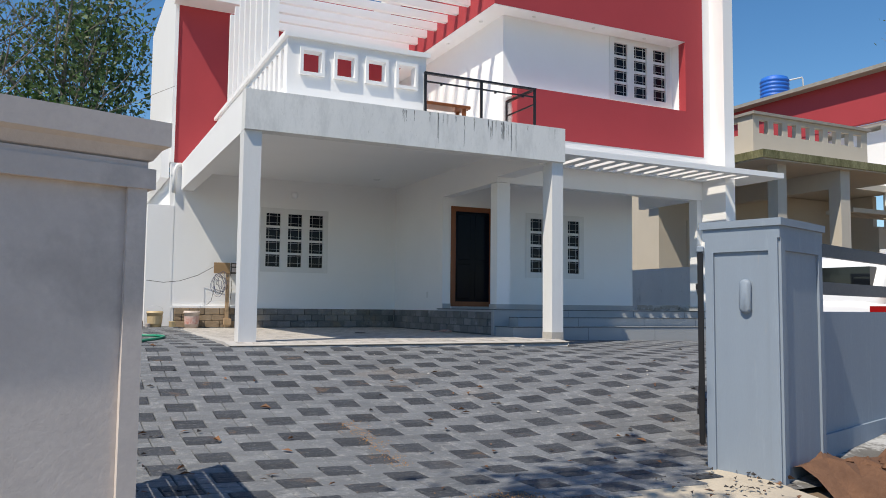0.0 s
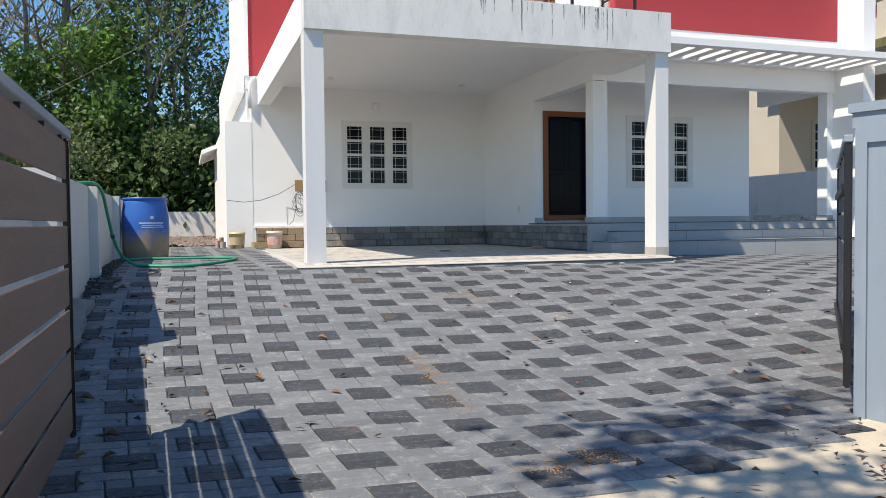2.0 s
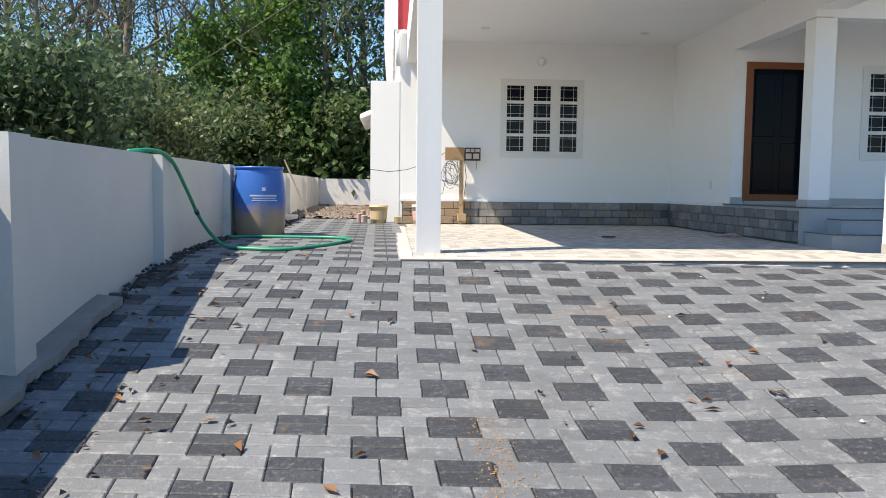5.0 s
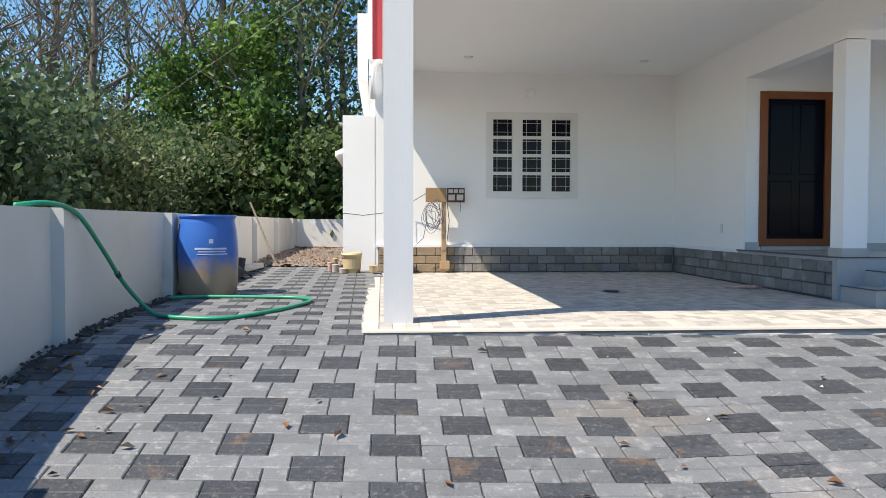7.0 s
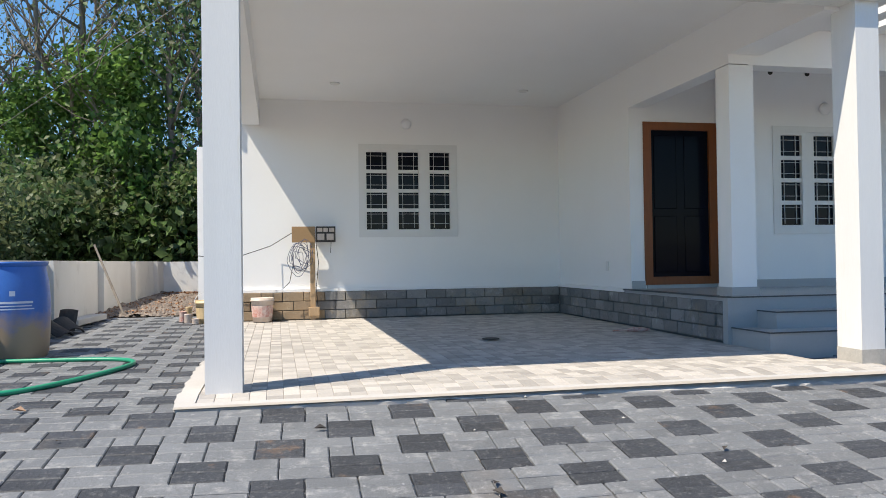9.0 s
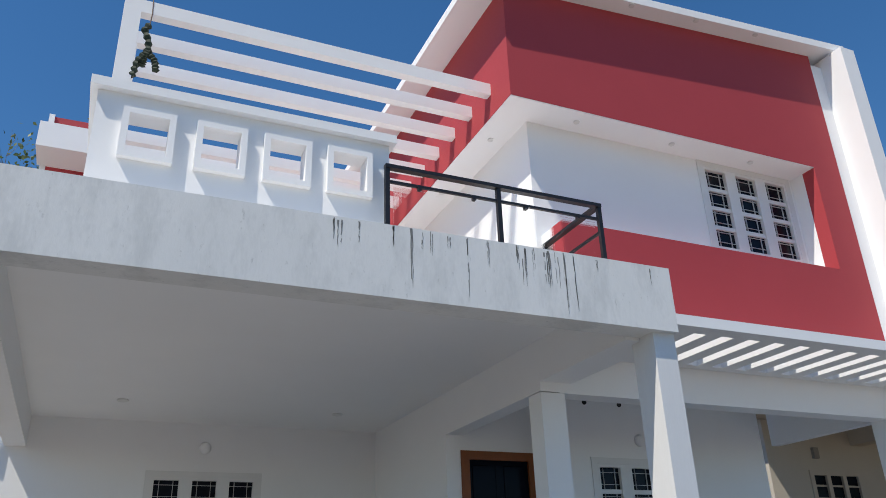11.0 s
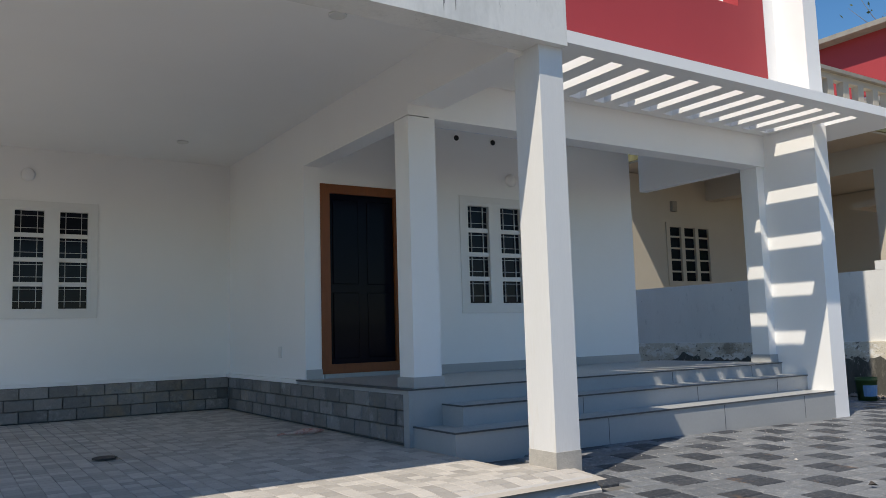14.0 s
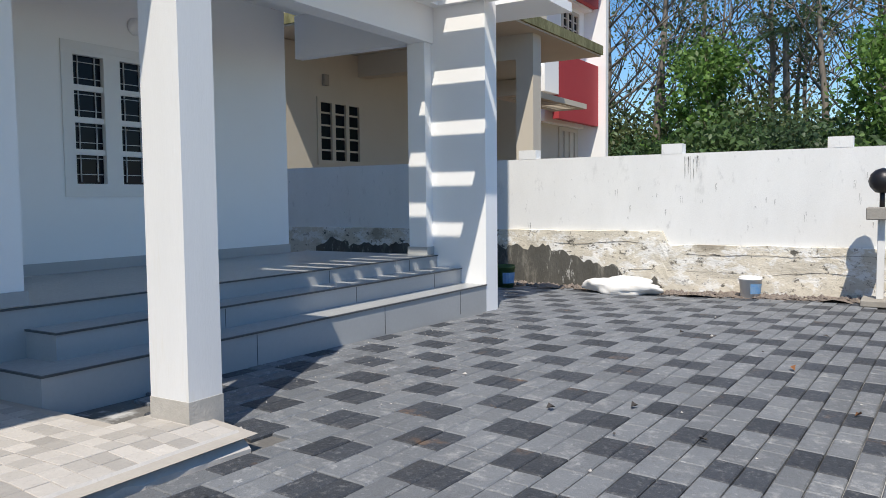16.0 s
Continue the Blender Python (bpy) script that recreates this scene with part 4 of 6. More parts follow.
for a, b_, z, hh in ((258, 318, 0.585, 0.022), (264, 316, 0.555, 0.012), (262, 320, 0.525, 0.012), (284, 292, 0.66, 0.05)):
    bm = bmesh.new()
    on_drum(bm, a, b_, z, z + hh, R * 1.006)
    bmesh.ops.remove_doubles(bm, verts=bm.verts, dist=0.0005)
    part("print", bm, M_PRINT, drum, "row of pale worn print")

hose = thing("garden_hose", "green garden hose looped on the pavers over the wall", "hose")
HP = [(-0.30, 10.85, 1.98), (-0.12, 11.05, 2.0), (-0.05, 11.4, 1.92), (-0.03, 11.9, 1.62), (0.0, 12.3, 1.32), (0.08, 12.55, 1.1), (0.25, 12.5, 0.97), (0.5, 12.3, 0.935), (0.97, 12.25, 0.935), (1.35, 12.75, 0.94), (1.58, 13.3, 0.955), (1.62, 13.7, 0.96), (1.4, 13.95, 0.965), (0.9, 14.05, 0.965), (0.3, 14.1, 0.965), (-0.05, 14.0, 0.965)]
bm = bmesh.new()
path = []
for i in range(len(HP) - 1):
    p0, p1, p2, p3 = (Vector(HP[min(max(i + k, 0), len(HP) - 1)]) for k in (-1, 0, 1, 2))
    for s in range(8):
        t = s / 8
        path.append(0.5 * ((2 * p1) + (p2 - p0) * t + (2 * p0 - 5 * p1 + 4 * p2 - p3) * t * t + (3 * p1 - p0 - 3 * p2 + p3) * t ** 3))
for p in path:
    if p.x > 0.2 or p.y > 13:
        p.z = max(p.z, ground_z(p.x, p.y) + 0.02)
tube(bm, path, 0.021, 8)
part("tube", bm, M_HOSE, hose, smooth=True)
bm = bmesh.new()
tube(bm, path[30:32], 0.027, 10)
part("coupling", bm, M_NAVY, hose, "dark hose coupling")

# ---- buckets, cans, switchboard ----
M_BUCKET = material("white_bucket", (0.66, 0.58, 0.52), 0.5, (0.45, 0.35, 0.30), 6, 40, 0.1, 0.6)
M_BUCKETRED = material("red_print", (0.50, 0.12, 0.08), 0.5, (0.70, 0.62, 0.56), 14, 30, 0.1, 1.0)
M_OCHRE = material("ochre_bucket", (0.62, 0.48, 0.28), 0.5, (0.48, 0.36, 0.2), 6, 40, 0.1, 0.5)
M_BLUEP = material("blue_print", (0.06, 0.25, 0.55), 0.5, (0.3, 0.4, 0.5), 12, 40, 0.1, 0.6)


def bucket(at, r, h, mat, band, label, handle=True):
    b = thing("bucket", label, "bucket", at, "plastic buckets")
    bm = bmesh.new()
    lathe(bm, [(r * 0.82, 0), (r * 0.97, h * 0.86), (r * 1.04, h * 0.87), (r * 1.04, h * 0.91), (r * 0.99, h * 0.92), (r * 1.0, h), (r * 0.93, h), (r * 0.80, 0.02)], 28)
    part("shell", bm, mat, b, smooth=True)
    bm = bmesh.new()
    for a0 in range(190, 350, 20):
        p, q = radians(a0), radians(a0 + 20)
        z0, z1 = h * 0.2, h * 0.68
        r0, r1 = r * 0.855 + 0.004, r * 0.94 + 0.004
        bm.faces.new([bm.verts.new((rr * math.cos(a), rr * math.sin(a), z)) for a, rr, z in ((p, r0, z0), (q, r0, z0), (q, r1, z1), (p, r1, z1))])
    part("label_print", bm, band, b, "worn coloured print")
    if handle:
        bm = bmesh.new()
        tube(bm, [(r * 1.05 * math.cos(radians(a)), 0.1 * r * math.sin(radians(a)) - 0.05, h * 0.9 + r * 0.9 * math.sin(radians(a))) for a in range(0, 181, 15)], 0.004, 6)
        part("handle", bm, M_GRILL, b)
    return b


bucket((2.72, 18.30, 0.99), 0.175, 0.37, M_BUCKET, M_BUCKETRED, "dirty white bucket with red print by the wall", False)
bucket((1.92, 18.05, 1.012), 0.17, 0.34, M_OCHRE, M_OCHRE, "beige bucket with its handle up", True)
bucket((16.25, 10.4, ground_z(16.25, 10.4) + 0.005), 0.15, 0.28, M_GRILL, M_BLUEP, "white bucket with blue print by the boundary wall", False)
bucket((15.75, 13.85, ground_z(15.75, 13.85)), 0.15, 0.34, M_LEAF, M_BLUEP, "dull green bucket standing behind the fin wall", False)
for x, y, r, h, m in ((1.55, 18.3, 0.055, 0.16, M_BUCKETRED), (1.64, 18.15, 0.06, 0.13, M_BUCKET), (1.62, 18.42, 0.05, 0.22, M_OCHRE), (2.28, 18.02, 0.07, 0.12, M_OCHRE), (1.77, 17.86, 0.05, 0.08, M_BUCKET)):
    c = thing("paint_can", "small used paint tin on the pavers", "can", (x, y, ground_z(x, y) + 0.005), "used paint tins")
    bm = bmesh.new()
    lathe(bm, [(r * 0.97, 0), (r, 0.006), (r, h - 0.012), (r * 1.04, h - 0.008), (r * 1.04, h), (r * 0.9, h), (r * 0.9, h - 0.02)], 20)
    part("tin", bm, m, c, smooth=True)

M_PLANK = material("raw_wood", (0.48, 0.33, 0.20), 0.8, (0.36, 0.24, 0.13), 5, 50, 0.2, 0.5, stretch=(4, 4, 0.5))
M_CARD = material("brown_board", (0.36, 0.23, 0.12), 0.85, (0.27, 0.17, 0.09), 4, 50, 0.1, 0.4)
sb = thing("switchboard_stand", "makeshift wooden stand with switchboard and coiled cable", "switchboard", (3.50, 18.42, 0.99))
part("post", bevelled(-0.04, 0.04, -0.025, 0.025, 0.0, 1.42, 0.004, 1), M_PLANK, sb, "rough wooden post")
part("foot_block", bevelled(-0.07, 0.1, -0.06, 0.03, 0.06, 0.2, 0.006, 1), M_PLANK, sb)
part("board", bevelled(-0.32, 0.04, -0.05, -0.027, 1.22, 1.47, 0.004, 1), M_CARD, sb, "plain brown board")
panel = part("socket_panel", bevelled(0.05, 0.36, -0.06, -0.02, 1.22, 1.47, 0.005, 1), M_DARKSOIL, sb, "dark socket panel")
for x, z, w, hh in ((0.075, 1.385, 0.08, 0.06), (0.17, 1.385, 0.07, 0.06), (0.26, 1.385, 0.08, 0.06), (0.075, 1.255, 0.11, 0.1), (0.22, 1.255, 0.11, 0.1)):
    part("socket", bevelled(x, x + w, -0.072, -0.059, z, z + hh, 0.003, 1), M_BUCKET, panel)
M_CABLE = material("blue_cable", (0.08, 0.095, 0.17), 0.5, (0.05, 0.055, 0.09), 6, 50, 0.0, 0.4)
for k in range(9):
    rx, rz, off = 0.12 + 0.05 * math.sin(k * 2.1), 0.18 + 0.07 * math.cos(k * 1.7), 0.05 * math.sin(k * 3.3)
    bm = bmesh.new()
    tube(bm, [(-0.19 + off + rx * math.cos(a), -0.06 - 0.006 * k + 0.012 * math.sin(2 * a + k), 0.99 + off + rz * math.sin(a) + 0.03 * math.sin(3 * a + 1.3 * k)) for a in (2 * math.pi * j / 24 + 0.2 * k for j in range(25))], 0.0042, 6)
    part("cable_loop", bm, M_CABLE, sb, "coiled blue cable", smooth=True)
bm = bmesh.new()
tube(bm, [(-0.3, -0.06, 0.9), (-0.36, -0.05, 0.6), (-0.46, -0.04, 0.5)], 0.005, 6)
tube(bm, [(0.05, -0.04, 1.25), (0.09, -0.05, 0.9), (0.05, -0.05, 0.5), (0.08, -0.05, 0.15)], 0.006, 6)
tube(bm, [(0.29, -0.05, 1.22), (0.28, -0.05, 1.05)], 0.004, 6)
part("cable", bm, M_BLACKSTEEL, sb, "loose black cable")
wire = thing("service_wire", "thin wire strung along the wall", "wire")
bm = bmesh.new()
tube(bm, [(1.74, 18.30, 2.02), (2.1, 18.30, 1.98), (2.44, 18.3, 2.02), (2.85, 18.5, 2.16), (3.18, 18.4, 2.36)], 0.006, 5)
part("strand", bm, M_BLACKSTEEL, wire)
wire = thing("overhead_wire", "thin overhead service wire", "wire")
bm = bmesh.new()
tube(bm, [(2.2, 18.4, 6.4), (-6, 27, 3.6), (-20, 42, 4.5)], 0.006, 5)
part("strand", bm, M_RAW, wire)
# ---- loose things by the walls ----
M_SACK = material("white_sack", (0.78, 0.77, 0.74), 0.8, (0.62, 0.60, 0.57), 5, 50, 0.4, 0.4)
bm = bmesh.new()
bmesh.ops.create_icosphere(bm, subdivisions=4, radius=1.0)
for v in bm.verts:
    d = 1.0 + 0.30 * noise.noise(v.co * 1.6) + 0.14 * abs(noise.noise(v.co * 3.8)) + 0.06 * noise.noise(v.co * 9)
    v.co = Vector((v.co.x * 0.32 * d, v.co.y * 0.50 * d, max(v.co.z, -0.35) * 0.17 * d + 0.055))
    v.co.z += 0.07 * max(0, v.co.y)
sack = tagged(part("sack", bm, M_SACK, smooth=True), "crumpled white sack lying by the boundary wall", "sack")
sack.matrix_basis = pose(16.05, 12.1, ground_z(16.05, 12.1) + 0.01, 0, 0, 8)
stick = thing("wooden_stick", "thin wooden stick leaning on the boundary wall", "stick")
bm = bmesh.new()
tube(bm, [(0.42, 19.9, 1.04), (-0.15, 20.4, 2.25)], [0.022, 0.018], 7)
part("pole", bm, M_BARK, stick)
for k, (x, y, rz, tilt) in enumerate(((0.02, 16.4, 20, 65), (0.16, 16.75, 60, 25), (0.1, 17.5, -15, 70), (0.2, 17.2, 40, 20))):
    bm = bmesh.new()
    pts = [(0.14 * math.sin(radians(-60 + 15 * j)), 0.14 * math.cos(radians(-60 + 15 * j)) - 0.1) for j in range(9)]
    lower = [[bm.verts.new((x_, y_, z_)) for x_, z_ in pts] for y_ in (-0.2, 0.2)]
    upper = [[bm.verts.new((x_ * 1.09, y_, z_ * 1.0 + 0.014)) for x_, z_ in pts] for y_ in (-0.2, 0.2)]
    for j in range(8):
        bm.faces.new((lower[0][j], lower[0][j + 1], lower[1][j + 1], lower[1][j]))
        bm.faces.new((upper[0][j + 1], upper[0][j], upper[1][j], upper[1][j + 1]))
        for q in (0, 1):
            bm.faces.new((lower[q][j], upper[q][j], upper[q][j + 1], lower[q][j + 1]))
    for j in (0, 8):
        bm.faces.new((lower[0][j], lower[1][j], upper[1][j], upper[0][j]))
    bmesh.ops.recalc_face_normals(bm, faces=bm.faces[:])
    tile = tagged(part("roof_tile", bm, M_DARKSOIL), "broken dark curved roof tile on the soil", "tile", "broken roof tiles")
    tile.matrix_basis = pose(x, y, ground_z(x, y) + 0.09, tilt, 0, rz)
slabp = tagged(part("concrete_slab", bevelled(-0.12, 0.12, -0.7, 0.7, 0, 0.09, 0.01, 1), M_CEM), "long pale concrete slab lying by the wall", "slab")
slabp.matrix_basis = pose(0.1, 18.6, 1.03, 0, 0, -4)
cover = thing("floor_drain", "small dark floor drain in the carport", "drain", (5.35, 14.6, 0.985))
bm = bmesh.new()
lathe(bm, [(0.1, 0.0), (0.1, 0.008), (0.08, 0.012)], 20)
part("plate", bm, M_DARKSOIL, cover)
cloth = thing("red_rag", "small red rag on the carport floor", "rag", (7.25, 14.9, 0.985))
bm = bmesh.new()
tube(bm, [(-0.25, 0.02, 0.012), (-0.1, -0.02, 0.02), (0.02, 0.0, 0.022), (0.14, 0.0, 0.02), (0.26, 0.04, 0.012)], [0.008, 0.012, 0.03, 0.03, 0.01], 8)
part("fold", bm, M_BUCKETRED, cloth)
stand = thing("steel_stand", "grey steel stand with flat cap by the boundary wall", "stand", (16.0, 8.86, ground_z(16.0, 8.86)))
part("base", bevelled(-0.25, 0.3, -0.2, 0.2, 0, 0.08, 0.01, 1), M_RAW, stand)
part("pole", bevelled(-0.04, 0.04, -0.04, 0.04, 0.08, 1.05, 0.005, 1), M_BWALL, stand)
part("cap", bevelled(-0.2, 0.25, -0.16, 0.16, 1.05, 1.2, 0.01, 1), M_RAW, stand)
bm = bmesh.new()
bmesh.ops.create_icosphere(bm, subdivisions=2, radius=0.16)
bmesh.ops.translate(bm, vec=(0.05, 0, 1.52), verts=bm.verts)
tube(bm, [(0.05, 0, 1.2), (0.05, 0, 1.4)], 0.03, 8)
part("lamp_globe", bm, M_BLACKSTEEL, stand, "dark globe on a short stem", smooth=True)

# ---- the neighbouring house ----
nb = thing("house", "neighbouring red and cream two-storey house with carport", "house")
NG = 1.0
part("wall", wall("x", 17.9, 26.0, NG, 5.6, 20.2, 20.4, [(18.95, 20.5, 3.0, 4.42)]), M_CREAM, nb, "cream carport wall")
part("wall", boxes((26.0, 30.0, 18.3, 18.5, NG, 4.5)), M_CREAM, nb, "cream entrance wall")
part("wall", boxes((17.7, 17.9, 20.2, 24.0, NG - 0.4, 5.6)), M_CREAM, nb)
part("wall", boxes((26.0, 26.2, 18.5, 20.2, NG, 5.6)), M_CREAM, nb)
part("carport_slab", boxes((17.1, 24.0, 15.35, 20.4, 5.62, 5.84), (24.0, 26.2, 17.7, 20.4, 5.62, 5.84)), M_CREAM, nb, "cream carport slab")
M_MOSS = material("mossy_edge", (0.30, 0.29, 0.16), 0.95, (0.08, 0.08, 0.03), 5, 40, 0.4, 0.9, stretch=(1, 1, 0.3))
part("slab_edge", boxes((17.06, 24.04, 15.30, 15.35, 5.66, 5.88), (17.06, 17.10, 15.35, 20.4, 5.66, 5.88)), M_MOSS, nb, "moss-stained slab edge")
part("beam", boxes((20.45, 20.85, 15.95, 20.2, 5.1, 5.62)), M_CREAM, nb)
part("column", boxes((20.45, 20.85, 15.55, 15.95, NG, 5.62)), M_CREAM, nb)
part("column", boxes((18.05, 18.4, 15.7, 16.05, NG, 5.62)), M_CREAM, nb)
NSQ = [17.86 + 0.573 * k for k in range(8)]
part("parapet", wall("x", 17.62, 22.5, 5.84, 7.08, 16.14, 16.29, [(a, a + 0.36, 6.56, 6.95) for a in NSQ]), M_CREAM, nb, "cream parapet with square openings")
part("parapet", wall("y", 16.29, 20.2, 5.84, 7.08, 17.62, 17.77, [(16.7 + 0.62 * k, 17.04 + 0.62 * k, 6.56, 6.95) for k in range(5)]), M_CREAM, nb)
part("parapet_cap", boxes((17.54, 22.58, 16.04, 16.36, 7.08, 7.16), (17.54, 17.84, 16.36, 20.2, 7.08, 7.16)), M_RAW, nb)
part("upper_wall", wall("x", 25.87, 29.95, 8.26, 9.98, 17.6, 17.8), M_RED, nb, "deep red upper front wall")
part("upper_wall", boxes((25.87, 26.07, 17.8, 33.0, 8.26, 9.98)), M_RED, nb, "deep red upper side wall")
part("upper_wall", boxes((25.89, 26.05, 20.4, 33.0, 5.84, 8.255)), M_RED, nb, "deep red side wall")
part("soffit", boxes((26.08, 29.94, 17.81, 24.0, 8.17, 8.25)), M_WHITE, nb)
part("recess_wall", wall("x", 26.3, 29.94, 4.4, 8.17, 18.1, 18.3, [(28.1, 29.4, 6.72, 7.98)]), M_WHITE, nb)
part("recess_wall", boxes((26.3, 26.5, 18.3, 24.0, 5.84, 8.0)), M_WHITE, nb)
part("lower_red_wall", boxes((26.66, 29.94, 17.6, 17.8, 4.46, 6.4)), M_RED, nb, "deep red lower front wall")
part("white_pier", boxes((25.66, 26.655, 17.6, 17.8, 5.15, 6.4)), M_WHITE, nb)
part("fin_wall", boxes((29.95, 30.2, 17.35, 18.3, NG, 10.2)), M_WHITE, nb, "tall white fin wall")
part("roof", boxes((25.4, 30.4, 17.1, 33.4, 9.98, 10.12)), M_RAW, nb, "weathered concrete roof slab")
part("canopy", slab_grid([22.4] + [22.7 + 0.3 * k + d for k in range(11) for d in (0.0, 0.14)] + [26.3], [16.6, 16.75, 17.35, 17.6], lambda a, b, c, d: not (abs(c - 16.75) < 0.01 and abs(b - a - 0.14) < 0.005), lambda u, v, w: (u, v, w), 4.62, 4.76), M_CREAM, nb, "slotted cream canopy")
for w, y in (((18.95, 20.5, 3.0, 4.42), 20.2), ((28.1, 29.4, 6.72, 7.98), 18.1), ((28.3, 29.6, 3.2, 4.3), 18.28)):
    x0, x1, z0, z1 = w
    lw = (x1 - x0) / 3
    win = part("window", wall("x", x0 - 0.06, x1 + 0.06, z0 - 0.06, z1 + 0.06, y - 0.03, y + 0.05, [(x0 + lw * k + 0.06, x0 + lw * (k + 1) - 0.06, z0 + 0.05, z1 - 0.05) for k in range(3)]), M_CREAM, nb, "three-light window")
    part("pane", boxes((x0, x1, y + 0.03, y + 0.045, z0, z1)), M_PANE, win)
    part("grille", boxes(*[(x0, x1, y + 0.0, y + 0.028, z0 + (z1 - z0) * k / 5 - 0.02, z0 + (z1 - z0) * k / 5 + 0.02) for k in range(1, 5)]), M_CREAM, win)
part("lamp_cover", boxes((19.1, 19.26, 20.12, 20.2, 4.75, 5.0)), M_RAW, nb)
M_TANK = material("blue_tank_plastic", (0.02, 0.16, 0.62), 0.45, (0.02, 0.12, 0.48), 3, 50, 0.05, 0.3)
tank = thing("water_tank", "ribbed bright blue water tank on the neighbouring roof", "water tank", (26.62, 23.2, 10.12))
tank.scale = (0.95, 0.95, 0.95)
bm = bmesh.new()
prof = [(0.56, 0.0)]
for k in range(6):
    z = 0.08 + 0.17 * k
    prof += [(0.60, z), (0.62, z + 0.05), (0.60, z + 0.10), (0.565, z + 0.13)]
prof += [(0.56, 1.12), (0.45, 1.18), (0.2, 1.22), (0.2, 1.26), (0.02, 1.27)]
lathe(bm, prof, 36)
part("shell", bm, M_TANK, tank, smooth=True)
bm = bmesh.new()
tube(bm, [(0.6, 0.3, 1.0), (0.7, 0.3, 1.15), (1.5, -0.2, 1.35), (1.55, -0.2, 1.3), (1.6, -0.25, 0.0)], 0.035, 8)
part("pipe", bm, M_GRILL, tank, "white overflow pipe", smooth=True)

# ---- parked car ----
car = thing("car", "white parked sport utility car beside the road wall", "car", (10.75, 7.25, 0.55), turn=8.0)
M_CARW = plain("white_car_paint", (0.80, 0.80, 0.80), 0.25, 0.0, Coat_Weight=0.6)
M_CARG = plain("car_glass", (0.01, 0.012, 0.015), 0.05)
M_TYRE = material("tyre_rubber", (0.025, 0.025, 0.025), 0.9, (0.04, 0.038, 0.035), 6, 50, 0.2, 0.4)
M_TAIL = plain("tail_lamp_red", (0.35, 0.01, 0.01), 0.15)


def loft(sections, k=20):
    """Rounded body through sections (x, half width, z low, z high)."""
    bm = bmesh.new()
    rings = []
    for x, w, z0, z1 in sections:
        ring = []
        for i in range(k):
            a = 2 * math.pi * i / k
            c, s = math.cos(a), math.sin(a)
            ring.append(bm.verts.new((x, w * math.copysign(abs(c) ** 0.45, c), (z0 + z1) / 2 + (z1 - z0) / 2 * math.copysign(abs(s) ** 0.45, s))))
        rings.append(ring)
    for a, b in zip(rings, rings[1:]):
        for i in range(k):
            bm.faces.new((a[i], a[(i + 1) % k], b[(i + 1) % k], b[i]))
    bm.faces.new(rings[0][::-1])
    bm.faces.new(rings[-1])
    bmesh.ops.recalc_face_normals(bm, faces=bm.faces[:])
    return bm


body = part("body", loft([(-2.05, 0.70, 0.42, 1.0), (-2.0, 0.84, 0.35, 1.08), (-1.3, 0.89, 0.30, 1.10), (0.0, 0.90, 0.28, 1.08), (1.1, 0.88, 0.30, 1.04), (1.75, 0.84, 0.34, 0.96), (2.0, 0.72, 0.42, 0.85)]), M_CARW, car, smooth=True)
part("cabin", loft([(-1.98, 0.66, 0.95, 1.12), (-1.75, 0.72, 0.95, 1.60), (-1.2, 0.74, 0.95, 1.72), (0.1, 0.72, 0.95, 1.72), (0.7, 0.68, 0.95, 1.5), (1.2, 0.62, 0.95, 1.08)]), M_CARW, car, smooth=True)
part("side_window", boxes((-1.5, 0.55, -0.755, -0.70, 1.13, 1.52)), M_CARG, car, "dark side window")
part("side_window", boxes((-1.5, 0.55, 0.70, 0.755, 1.13, 1.52)), M_CARG, car, "dark side window")
part("rear_window", boxes((-1.96, -1.80, -0.56, 0.56, 1.15, 1.50)), M_CARG, car, "dark rear window")
for s in (-1, 1):
    part("tail_lamp", boxes((-2.06, -1.86, s * 0.72 - 0.12, s * 0.72 + 0.12, 0.86, 1.02)), M_TAIL, car, "red tail lamp")
part("bumper", bevelled(-2.14, -1.95, -0.8, 0.8, 0.35, 0.58, 0.04, 2), M_TYRE, car, "dark rear bumper")
for x in (-1.3, 1.3):
    for s in (-1, 1):
        bm = bmesh.new()
        lathe(bm, [(0.2, -0.1), (0.31, -0.1), (0.335, -0.07), (0.335, 0.07), (0.31, 0.1), (0.2, 0.1)], 28)
        bmesh.ops.transform(bm, matrix=Matrix.Translation((x, s * 0.80, 0.335)) @ pose(0, 0, 0, 90), verts=bm.verts)
        wheel = part("wheel", bm, M_TYRE, car, "black tyre", smooth=True)
        bm = bmesh.new()
        lathe(bm, [(0.2, -0.06), (0.2, 0.105), (0.05, 0.11)], 10)
        bmesh.ops.transform(bm, matrix=Matrix.Translation((x, s * 0.80, 0.335)) @ pose(0, 0, 0, 90 * s), verts=bm.verts)
        part("rim", bm, M_RAW, wheel)

# ---- trees ----
rng = np.random.default_rng(7)


